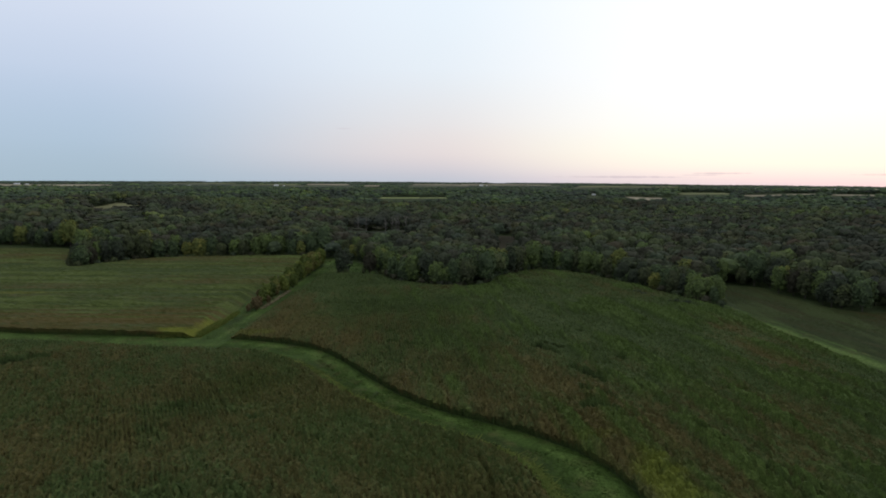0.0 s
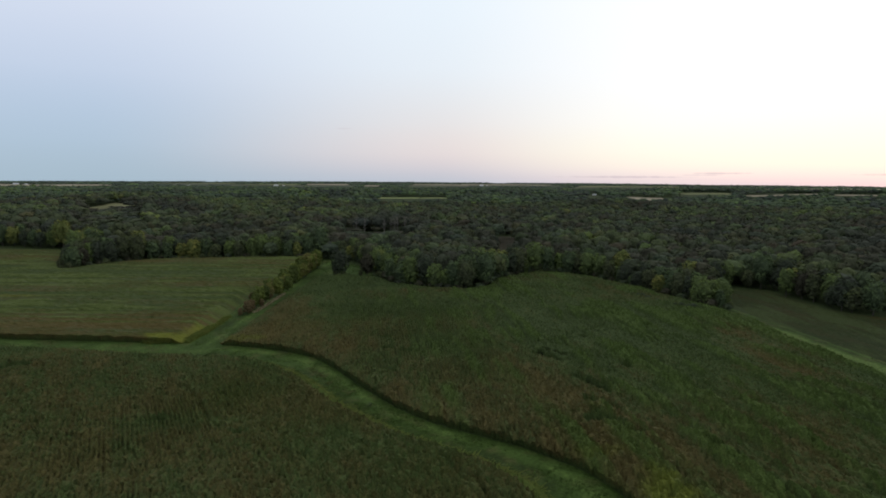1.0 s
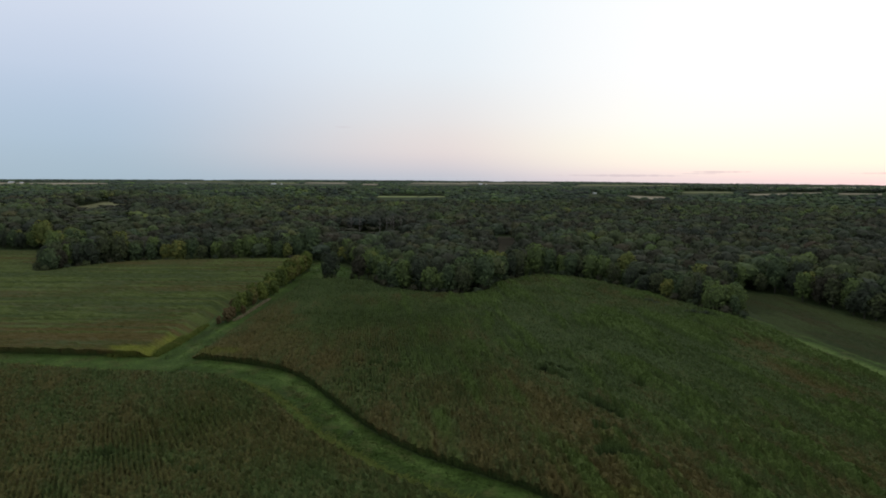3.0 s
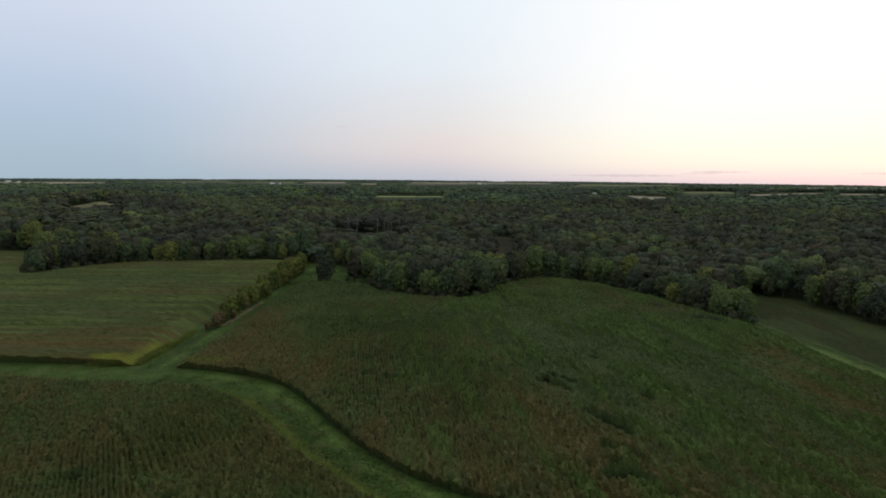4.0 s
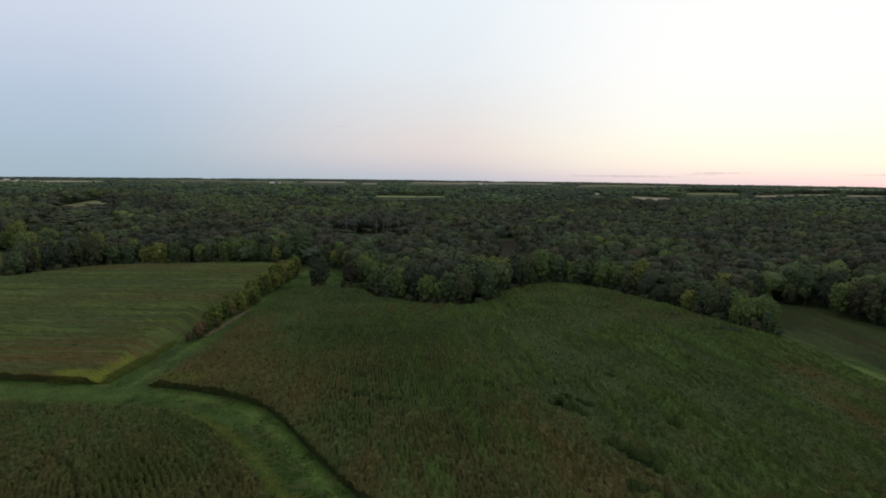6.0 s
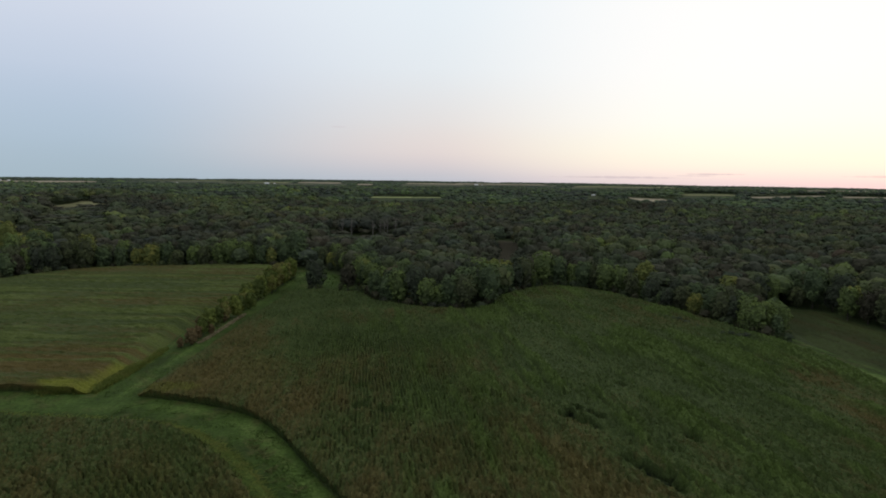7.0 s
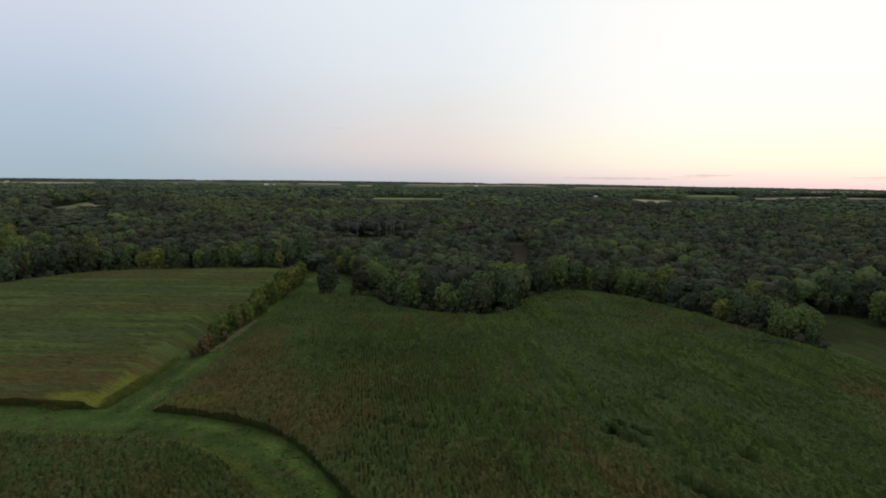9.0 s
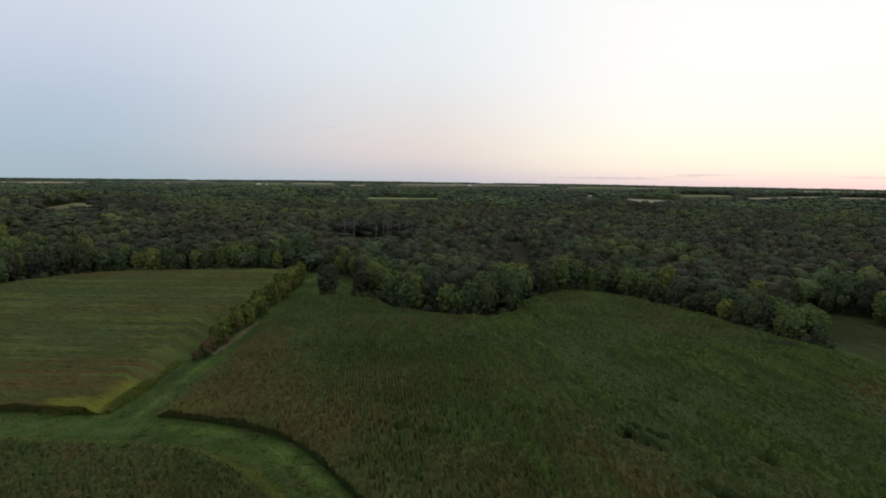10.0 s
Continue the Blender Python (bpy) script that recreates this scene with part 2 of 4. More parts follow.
def smooth_line(pts, step):
    """A curve through the points (Catmull-Rom), one point about every step metres."""
    p = np.array(pts, float)
    p = np.vstack([2 * p[0] - p[1], p, 2 * p[-1] - p[-2]])
    out = []
    for i in range(1, len(p) - 2):
        n = max(1, int(np.linalg.norm(p[i + 1] - p[i]) / step))
        t = (np.arange(n) / n)[:, None]
        out.append(.5 * (2 * p[i] + (p[i + 1] - p[i - 1]) * t + (2 * p[i - 1] - 5 * p[i] + 4 * p[i + 1] - p[i + 2]) * t ** 2
                         + (3 * p[i] - p[i - 1] - 3 * p[i + 1] + p[i + 2]) * t ** 3))
    return np.vstack(out + [p[-2:-1]])


# ---- plan: edges of the fields, metres ----
WAY_FAR = [(-66.5, 171.5), (-56, 169.2), (-46, 166), (-35.6, 160), (-27.7, 150.7), (-17.6, 136), (-9.3, 125.2), (-2.3, 118.4), (4.1, 114), (10.1, 110.4),
           (15.8, 107.1), (21, 102.7), (25.8, 98.4), (29.5, 92.4), (31.7, 86.4), (33.5, 76), (34, 60), (33, 35), (30, 0), (28, -60)]
WAY_NEAR = [(-66.5, 155.8), (-59, 155.2), (-51.5, 153.2), (-43.5, 148.2), (-34.5, 139.5), (-27.4, 130), (-22.6, 123.5), (-14.9, 115.7), (-7.9, 109.2), (-1.8, 105), (3.8, 101.6),
            (9.1, 97.5), (13.9, 92), (16.1, 86.4), (17.2, 80), (17.6, 70), (17.5, 55), (16.5, 35), (14, 0), (12, -60)]
WEST_FAR = [(-420, 184), (-220, 180), (-145, 177.5), (-134, 175.8), (-104.5, 174.3), (-78.5, 172.5)]
WEST_NEAR = [(-420, 172), (-220, 167), (-132, 162), (-115, 161.6), (-95, 158.4), (-80, 156.4)]
WOOD_EDGE = [(-78, 366), (-62, 358), (-46, 336), (-31, 291), (-23, 273), (-6.2, 262.6), (12.5, 259), (22.3, 266.5), (26.5, 283), (36, 296.3), (51, 309), (68, 305.5),
             (81, 292), (89.2, 270.2), (97.8, 255.6), (103.6, 237.4), (109, 224), (115, 222), (121, 238), (129, 266), (142, 272), (154, 264), (154, 244), (156, 226), (163, 217),
             (180, 216), (260, 222), (420, 200), (900, 160)]
WEST_WOOD = [(-1200, 410), (-420, 394), (-258, 388), (-241, 366), (-214, 322), (-204, 309), (-199, 325), (-186, 341), (-166, 350), (-105, 360), (-78, 366)]
OPEN_LAND = WEST_WOOD + WOOD_EDGE[1:] + [(900, -900), (-1200, -900)]
EAST_EDGE = [(114.5, -60), (114.2, 139), (113.8, 151), (112.4, 175), (108.8, 204), (105.5, 219)]

NEAR_FIELD = WEST_NEAR[1:] + WAY_NEAR + [(-220, -60)]
LEFT_FIELD = WEST_FAR + [(-77.8, 190), (-78.4, 206), (-80, 222), (-81.5, 250), (-82, 300), (-83, 356), (-105, 358), (-165, 348), (-184.5, 338.5), (-196.5, 322), (-203, 305),
                         (-207, 306), (-244, 363), (-260, 385), (-420, 391)]
MAIN_FIELD = WAY_FAR[::-1] + [(-67, 180), (-66.4, 200), (-65.6, 221), (-65, 260), (-62.5, 284), (-55, 290), (-47, 291.5), (-32, 285), (-24, 269), (-6.5, 259.6), (12.5, 256), (22, 263.3), (26.3, 280), (36, 293),
                              (50.5, 305.8), (67, 302.5), (78.5, 290), (86.5, 268.5), (95, 254), (100.5, 236)] + EAST_EDGE[::-1]
VALLEY_FIELD = [(128.7, -60), (128.4, 140), (127, 156), (125.2, 170), (122.4, 193), (119.3, 216), (123, 236), (131, 263), (142, 269), (152, 261), (152, 243), (154, 226), (162, 214), (180, 213), (260, 219), (260, -60)]

# ---- ground ----
def build_ground():
    a = np.concatenate([-np.geomspace(4900, 420, 46), np.linspace(-400, 400, 81), np.geomspace(420, 4900, 46)])
    gx, gy = np.meshgrid(a, a + 60, indexing="ij")
    n = len(a)
    v = np.stack([gx, gy, ground_z(gx, gy)], -1).reshape(-1, 3)
    i = np.arange(n * n).reshape(n, n)
    f = np.stack([i[:-1, :-1], i[1:, :-1], i[1:, 1:], i[:-1, 1:]], -1).reshape(-1, 4)
    ob = new("ground", mesh_from("ground", v, f, M_SOIL, smooth=True))
    tagged(ob, "dark green rolling pasture ground reaching the horizon", "ground", kind="structure")


build_ground()


def ribbon(name, left, right, across, label, cat, z=.05, tracks=(), lift=.0, mat=M_GRASS):
    """A grass strip between two curves with worn wheel tracks, lighter and darker bands along it."""
    n = 420
    def even(p):
        s = smooth_line(p, .5)
        d = np.r_[0, np.cumsum(np.linalg.norm(np.diff(s, axis=0), axis=1))]
        t = np.linspace(0, d[-1], n)
        return np.stack([np.interp(t, d, s[:, k]) for k in (0, 1)], 1)
    l, r = even(left), even(right)
    u = np.linspace(0, 1, across)
    xy = l[:, None] * (1 - u[None, :, None]) + r[:, None] * u[None, :, None]
    x, y = xy[..., 0], xy[..., 1]
    # a shallow dish with a slightly rough surface
    zz = ground_z(x, y) + z + .12 * (vnoise(x, y, 2.5, 2) - .5)
    tint = lift + .50 * vnoise(x, y, 9, 3) + .42 * vnoise(x, y, 2.4, 1) - .06 + 0 * u
    for c, wd, amt in tracks:
        tint = tint + amt * np.exp(-((u - c) / wd) ** 2)
    # brown worn patches
    bare = np.clip(2.2 * (.6 * vnoise(x, y, 3.5, 0) + .4 * vnoise(x, y, 1.3, 2) - .56), 0, .7)
    i = np.arange(n * across).reshape(n, across)
    f = np.stack([i[:-1, :-1], i[1:, :-1], i[1:, 1:], i[:-1, 1:]], -1).reshape(-1, 4)
    ob = new(name, mesh_from(name, np.stack([x, y, zz], -1).reshape(-1, 3), f, mat, {"tint": tint.ravel(), "lush": bare.ravel()}, True))
    return tagged(ob, label, cat, kind="structure")


ribbon("grass_waterway", WAY_NEAR, WAY_FAR, 24, "curving bright green mown grass waterway between corn fields", "grass strip", tracks=((.76, .12, .45), (.07, .06, .55), (.40, .18, -.22)), lift=.0)
ribbon("grass_waterway", WEST_NEAR + [(-66, 155.6)], WEST_FAR + [(-66, 171.8)], 16, "green mown grass strip between two corn fields", "grass strip", z=.055, tracks=((.6, .25, .3),))
ribbon("grass_lane", [(-78.2, 171), (-78.0, 190), (-78.8, 206), (-80.4, 222), (-82, 250), (-82.6, 300), (-83.5, 362)], [(-66, 171), (-65.6, 200), (-63.8, 260), (-60, 356)], 16, "straight grass field lane with pale wheel tracks", "lane", z=.06,
       tracks=((.12, .08, .35), (.62, .07, .5), (.38, .12, -.2)), lift=.0)
# bright middle band, darker bands toward both edges
ribbon("grass_strip", [(114.5, -60), (114.2, 139), (113.8, 151), (112.4, 175), (109, 204), (104, 232)], [(129, -60), (128.5, 147), (126.5, 160), (123, 190), (119.5, 212), (117, 228)], 14,
       "bright green mown grass strip beside the corn", "grass strip", tracks=((.50, .13, .75), (.05, .16, -.35), (.80, .07, -.5), (.93, .06, .2)), lift=-.04)



def beside(line, off):
    s = smooth_line(line, 1.0)
    g = np.gradient(s, axis=0); g /= np.linalg.norm(g, axis=1, keepdims=True)
    return [tuple(q) for q in (s + off * np.stack([-g[:, 1], g[:, 0]], 1))[::4]]


ribbon("grass_verge", beside(WAY_NEAR[:-1], .4), beside(WAY_NEAR[:-1], 2.9), 8, "unmown yellow-green grass verge along the corn's edge", "grass verge", z=.16, tracks=((.85, .2, .25), (.3, .3, -.15)), mat=M_VERGE)
ribbon("grass_verge", beside(WEST_NEAR[1:] + [(-67, 155.9)], .6), beside(WEST_NEAR[1:] + [(-67, 155.9)], 4.6), 8, "unmown yellow-green grass verge along the corn's edge", "grass verge", z=.16, tracks=((.85, .2, .25), (.3, .3, -.15)), mat=M_VERGE)

# ---- corn ----
HOLES = [(34.6, 141.5, 1.6, .7, -.8), (41.2, 136, 1.6, .7, -1.0), (38.4, 121.6, 1.4, .6, -.4), (33.8, 120, 1.2, .6, .6), (27.6, 159.5, 1.5, .6, -1.1), (31.5, 164, 1.4, .6, -1.0), (37.5, 137.8, 4.6, 1.3, -1.0), (39.6, 133, 2.2, 1.0, -.8), (36, 125.5, 3.4, .9, -.6), (34.2, 126.5, 1.2, .8, 0), (32.6, 116.2, 2.0, 1.5, 1.2), (35.9, 115.8, 3.2, 1.5, -1.1), (30, 158, 3.0, .9, -1.1),
         (32.5, 156, 2.6, .8, -1.2), (34.8, 160, 2.4, .8, -1.0), (29, 162, 1.6, .8, -1.1), (52.5, 101.8, 3.6, .8, -.9), 
         (-15.6, 163.1, 1.6, .8, 0), (-16.5, 174.6, 2.2, .8, .3), (-14.2, 162, 1.0, .7, .3), (-8.6, 160.7, 1.6, .8, 1.0), (-10.4, 161.5, 1.2, .7, .9), (-37.4, 108.2, 1.3, .8, 0), (-55.7, 113.5, 2.0, 1.1, .2),
         (-116, 142, 6, 2.6, .3), (-109, 146, 3.5, 1.2, -.2), (39, 109.2, 1.6, .7, 0), (61, 205, 2.2, .8, -.8), (45, 178, 1.8, .7, -.9), (70, 190, 1.8, .6, -.8), (22, 170, 1.2, .6, -1), (50, 150, 1.6, .6, -1)]
FURROWS = [[(-68, 135.4), (-62.4, 133.4), (-58, 130.6), (-54.3, 126.6), (-51, 121.8), (-48, 117.2), (-45, 112)],
           [(3.2, 95.2), (6.9, 91.2), (8.5, 86.5), (8.8, 80), (8.8, 70)]]
LUSH = [(-79.4, 180, 2.8, 11, 1.0), (36.8, 84, 4.6, 12, 1.0), (-180, 230, 14, 3.5, .45), (-83, 174.8, 8, 2.2, 1.0), (-60, 172.5, 9, 2.2, .45), (30, 101, 5, 3, .35)]


def dryness(x, y, k, turn):
    c, s = math.cos(turn), math.sin(turn)
    u, v = x * c - y * s, x * s + y * c      # across and along the rows
    d = .38 + .46 * (vnoise(x, y, 24, k) - .5) + .28 * (vnoise(u, v / 2.5, 4.5, k + 1) - .5) + .22 * (vnoise(u, v / 4, 1.4, k) - .5)
    return d


def nearest_on(poly, x, y):
    """The nearest points of a closed outline."""
    p = np.array(poly, float); q = np.roll(p, -1, 0)
    best, bx, by, nx, ny = np.full(x.shape, 1e9), x.copy(), y.copy(), 0 * x, 0 * x
    turn = np.sign((p[:, 0] * q[:, 1] - q[:, 0] * p[:, 1]).sum())
    for (ax, ay), (cx, cy) in zip(p, q):
        l2 = max((cx - ax) ** 2 + (cy - ay) ** 2, 1e-6)
        t = np.clip(((x - ax) * (cx - ax) + (y - ay) * (cy - ay)) / l2, 0, 1)
        ex, ey = ax + t * (cx - ax), ay + t * (cy - ay)
        d = (x - ex) ** 2 + (y - ey) ** 2
        m = d < best
        best[m], bx[m], by[m] = d[m], ex[m], ey[m]
        nx[m], ny[m] = -turn * (cy - ay) / math.sqrt(l2), turn * (cx - ax) / math.sqrt(l2)
    return bx, by, nx, ny


def corn_field(name, poly, heading, du, dv, height, dry, label, seed=1, bounds=None, rows=lambda x, y: .25 + 0 * x, tufts=0, streaks=lambda x, y: 0.0, mat=M_CORN, pits=.0, contour=None, taper=lambda x, y: 1.0, even=lambda x, y: 0.0, run=9, calm=1.0):
    """A standing crop in rows: crests along the rows with furrows between, ragged tops and upright sides."""
    r = np.random.default_rng(seed)
    p = np.array(poly, float)
    c, s = math.cos(heading), math.sin(heading)
    # u across the rows, v along them
    pu, pv = p[:, 0] * c - p[:, 1] * s, p[:, 0] * s + p[:, 1] * c
    u = np.arange(pu.min() - du, pu.max() + 2 * du, du)
    v = np.arange(pv.min() - dv, pv.max() + 2 * dv, dv)
    U, V = np.meshgrid(u, v, indexing="ij")
    X, Y = U * c + V * s, -U * s + V * c
    X = X + r.normal(0, .05, U.shape) + .45 * (vnoise(X, Y, 8, 1) - .5)
    Y = Y + r.normal(0, .12, U.shape)
    inn = inside(poly, X, Y)
    if bounds is not None:
        inn &= bounds(X, Y)
    cell = inn[:-1, :-1] | inn[1:, :-1] | inn[1:, 1:] | inn[:-1, 1:]
    ok = np.zeros(U.shape, bool)
    ok[:-1, :-1] |= cell; ok[1:, :-1] |= cell; ok[1:, 1:] |= cell; ok[:-1, 1:] |= cell
    rim = ok & ~inn
    IX, IY = np.zeros(U.shape), np.zeros(U.shape)      # stalks stand back under the leaves of the rim
    sx, sy, nx, ny = nearest_on(poly, X[rim], Y[rim])
    close = np.hypot(sx - X[rim], sy - Y[rim]) < 2.5
    X[rim], Y[rim] = np.where(close, sx, X[rim]), np.where(close, sy, Y[rim])
    IX[rim], IY[rim] = np.where(close, nx, 0), np.where(close, ny, 0)
    ragged = r.normal(0, .16, U.shape) + .25 * (vnoise(X, Y, 1.5, 0) - .5)
    X[rim] += (IX * ragged)[rim]; Y[rim] += (IY * ragged)[rim]
    crest = (np.arange(len(u)) % 2)[:, None]
    crest = crest + 0.0 * U
    if contour is not None:                 # headland rows that follow the curving edge
        e = np.full(U.shape, 1e9)
        for a, b in smooth_line(contour[:-2], 1.2):
            e = np.minimum(e, (X - a) ** 2 + (Y - b) ** 2)
        e = np.sqrt(e)
        w = np.clip((27 - e) / 5, 0, 1) * np.clip((X + 62) / 14, 0, 1)
        crest = crest * (1 - w) + w * (.5 + .5 * np.sin(2 * math.pi * e / 1.1))
    rough = calm * (.22 + .34 * vnoise(X, Y, 9, 1)) * (1 - .25 * even(X, Y)) + (.13 if contour is None else .04) * np.clip((170 - Y) / 50, 0, 1)                    # how uneven the canopy is
    follow = 0 if contour is None else .6 * w * (.5 + .5 * vnoise(X, Y, 14, 0))
    show = np.maximum((.3 + .7 * vnoise(X, Y, 16, 3)) * rows(X, Y), follow)     # how plainly the rows stand out
    Z = height * (1 + .14 * show - .46 * show * (1 - crest)) * (1.04 - .62 * rough + rough * r.random(U.shape)) + calm * (.4 * (vnoise(X, Y, 6, 2) - .5) + .14 * (vnoise(X, Y, 2.2, 0) - .5))
    Z = np.where(r.random(U.shape) < pits, Z * .68, Z) * taper(X, Y)     # gaps between plants
    ring = inn.copy()
    Z[rim] *= .72
    for k in (.80, .88, .94, .98):                 # plants are shorter towards the field's edge
        core = ring.copy()
        core[1:-1, 1:-1] = ring[1:-1, 1:-1] & ring[:-2, 1:-1] & ring[2:, 1:-1] & ring[1:-1, :-2] & ring[1:-1, 2:]
        Z[ring & ~core] *= k
        ring = core
    hole_shade = np.zeros(U.shape)
    for hx, hy, a, b, t in HOLES:
        a, b = a * .95, b * 1.2
        ct, st = math.cos(t), math.sin(t)
        e = (((X - hx) * ct + (Y - hy) * st) / a) ** 2 + ((-(X - hx) * st + (Y - hy) * ct) / b) ** 2
        e = e + .9 * (vnoise(X, Y, 1.6, 1) - .5)
        Z *= np.clip(.10 + 1.8 * (e - .9), .10, 1)
        hole_shade = np.maximum(hole_shade, np.clip(1.9 - e, 0, 1))
    for line in FURROWS:
        for q in smooth_line(line, .6):
            e = (X - q[0]) ** 2 + (Y - q[1]) ** 2
            Z = np.where(e < .2, Z * .62, Z)
    lush = np.zeros(U.shape)
    for lx, ly, a, b, k in LUSH:
        e = ((X - lx) / a) ** 2 + ((Y - ly) / b) ** 2
        lush = np.maximum(lush, k * np.clip(1.3 - e - 1.3 * (vnoise(X, Y, 2.5, 1) - .4), 0, 1))
    # crests drier and browner, furrows greener and darker
    D = dry(X, Y) + .30 * show * (crest - .5) + r.normal(0, .08, U.shape)
    # inside holes the colour falls to near-black, standing in for shade
    D = np.maximum(D, .21) * (1 - .95 * hole_shade)
    cu, cv = X * c - Y * s, X * s + Y * c
    strk = np.clip(3.0 * np.clip(.65 * vnoise(cu, cv / run, 3.0, 0) + .35 * vnoise(cu, cv / (run * .55), 1.1, 2) + .4 * (vnoise(X, Y, 16, 2) - .5) - .54, 0, .5) * (1 - hole_shade) * streaks(X, Y), 0, .9)
    strk = np.clip(strk + .75 * show * crest * (1 - hole_shade) * (1 - even(X, Y)), 0, .9)      # pale tassels along the rows
    Z = Z * (1 + .16 * strk + .5 * even(X, Y) * (strk - .25))
    idx = -np.ones(U.shape, int)
    idx[ok] = np.arange(ok.sum())
    verts = np.stack([X[ok], Y[ok], Z[ok]], -1)
    dr, lu, sk = D[ok], lush[ok], strk[ok]
    i0, i1, i2, i3 = idx[:-1, :-1], idx[1:, :-1], idx[1:, 1:], idx[:-1, 1:]
    faces = [np.stack([i0, i1, i2, i3], -1)[cell]]
    pad = np.pad(cell, 1)
    low = verts.copy(); low[:, 2] = -.1
    low[:, 0] += .45 * IX[ok]; low[:, 1] += .45 * IY[ok]
    nv = len(verts)
    for shift, a, b in (((0, 1), i3, i0), ((2, 1), i1, i2), ((1, 0), i0, i1), ((1, 2), i2, i3)):
        nb = pad[shift[0]:shift[0] + cell.shape[0], shift[1]:shift[1] + cell.shape[1]]
        e = cell & ~nb
        faces.append(np.stack([b[e], a[e], a[e] + nv, b[e] + nv], -1))
    top = verts
    verts = np.vstack([verts, low])
    # lower ends of the sides: fixed low dry value, darker green than the tops
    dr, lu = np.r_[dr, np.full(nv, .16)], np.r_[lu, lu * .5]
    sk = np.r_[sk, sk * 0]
    if tufts:                                  # single leaves and tassels above the canopy, and along the rim
        k = r.choice(np.flatnonzero((crest[ok] > .5) | rim[ok]), tufts)
        t = r.random(tufts) * 6.3
        a = np.column_stack([np.cos(t), np.sin(t), 0 * t]) * (.05 + .05 * r.random((tufts, 1)))
        lean = np.column_stack([r.normal(0, .14, tufts), r.normal(0, .14, tufts), .35 + .4 * r.random(tufts)])
        o = top[k] - (0, 0, .15)
        lv = np.stack([o, o + a + lean * .5, o + lean, o - a + lean * .5], 1).reshape(-1, 3)
        faces.append(len(verts) + np.arange(4 * tufts).reshape(-1, 4))
        verts = np.vstack([verts, lv])
        dr, lu = np.r_[dr, np.repeat(dr[k] + r.normal(.10, .22, tufts), 4)], np.r_[lu, np.repeat(lu[k], 4)]
        sk = np.r_[sk, np.repeat(sk[k], 4)]
    F = np.vstack(faces)
    used = np.unique(F)
    remap = np.zeros(len(verts), int); remap[used] = np.arange(len(used))
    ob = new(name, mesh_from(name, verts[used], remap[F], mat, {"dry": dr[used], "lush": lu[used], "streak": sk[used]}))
    tagged(ob, label, "corn field", kind="stuff")
    return ob


def near_dry(x, y):
    return dryness(x, y, 0, radians(-31)) + .07 + .10 * np.clip((135 - y) / 50, -.5, 1) - .08 - .30 * np.exp(-((x + 53) / 9) ** 2 - ((y - 112) / 4) ** 2) - .16 * np.exp(-((x + 41) / 11) ** 2 - ((y - 150) / 8) ** 2) - .20 * np.exp(-((x + 19) / 12) ** 2 - ((y - 100) / 12) ** 2) + .06 * np.clip((112 - y) / 20, 0, 1) + .22 * np.exp(-((x + 42) / 20) ** 2 - ((y - 118) / 14) ** 2)


def main_dry(x, y):
    bx, by = WAY_XY
    e = np.full(np.shape(x), 1e9)
    for a, b in zip(bx, by):
        e = np.minimum(e, (x - a) ** 2 + (y - b) ** 2)
    e = np.sqrt(e)                            # metres from the waterway
    d = dryness(x, y, 1, radians(-8)) - .10 + .32 * np.exp(-(e / 28) ** 2) + .42 * np.exp(-((x + 55) / 12) ** 2 - ((y - 206) / 32) ** 2)
    d = d + .26 * np.exp(-((x - 24 - (140 - y) * .30) / 10) ** 2) * np.clip((212 - y) / 20, 0, 1) * np.clip((y - 95) / 20, 0, 1)   # a ripe band beside the green half
    d = d - .06 * np.clip((x - 32 - (140 - y) * .30) / 12, 0, 1)
    d = d + .26 * np.exp(-((x - 92) / 13) ** 2 - ((y - 162) / 24) ** 2) + .14 * np.exp(-((x - 58) / 16) ** 2 - ((y - 112) / 14) ** 2)
    return d + .12 * np.exp(-((x - 5) / 30) ** 2 - ((y - 250) / 7) ** 2)


def left_dry(x, y):
    d = .30 + .50 * (vnoise(x / 28, y, 3.2, 0) - .5) + .16 * (vnoise(x, y, 30, 1) - .5) + .25 * (vnoise(x / 14, y, 1.5, 2) - .5)
    edge = 206 + 6 * (vnoise(x, y, 18, 3) - .5)
    return d + .36 * np.clip((edge - y) / 11, 0, 1) + .24 * np.exp(-((y - 345) / 26) ** 2) + .12 * np.exp(-((y - 268) / 10) ** 2)


def valley_dry(x, y):
    return .36 + .35 * (vnoise(x, y, 18, 2) - .5) + .42 * (vnoise(x + .2 * y, y / 9, 3.0, 1) - .5) + .2 * np.clip((x - 135) / 30, 0, 1)


WAY_XY = smooth_line(WAY_FAR[:-3], 5).T
corn_field("corn_field", NEAR_FIELD, radians(-31), .38, .56, 2.4, near_dry, "standing corn, green turning brown, planted in rows", seed=1, bounds=lambda x, y: (x > -200) & ((y > 20) | (x > -60) & (y > -45)), rows=lambda x, y: .18 + .60 * np.exp(-((x + 42) / 26) ** 2 - ((y - 118) / 24) ** 2) + .5 * np.exp(-((x - 5) / 14) ** 2 - ((y - 84) / 16) ** 2) + .30 * np.exp(-((x + 15) / 26) ** 2 - ((y - 104) / 16) ** 2) + .40 * np.exp(-((x + 40) / 16) ** 2 - ((y - 128) / 12) ** 2), tufts=60000, pits=.03, contour=WAY_NEAR)
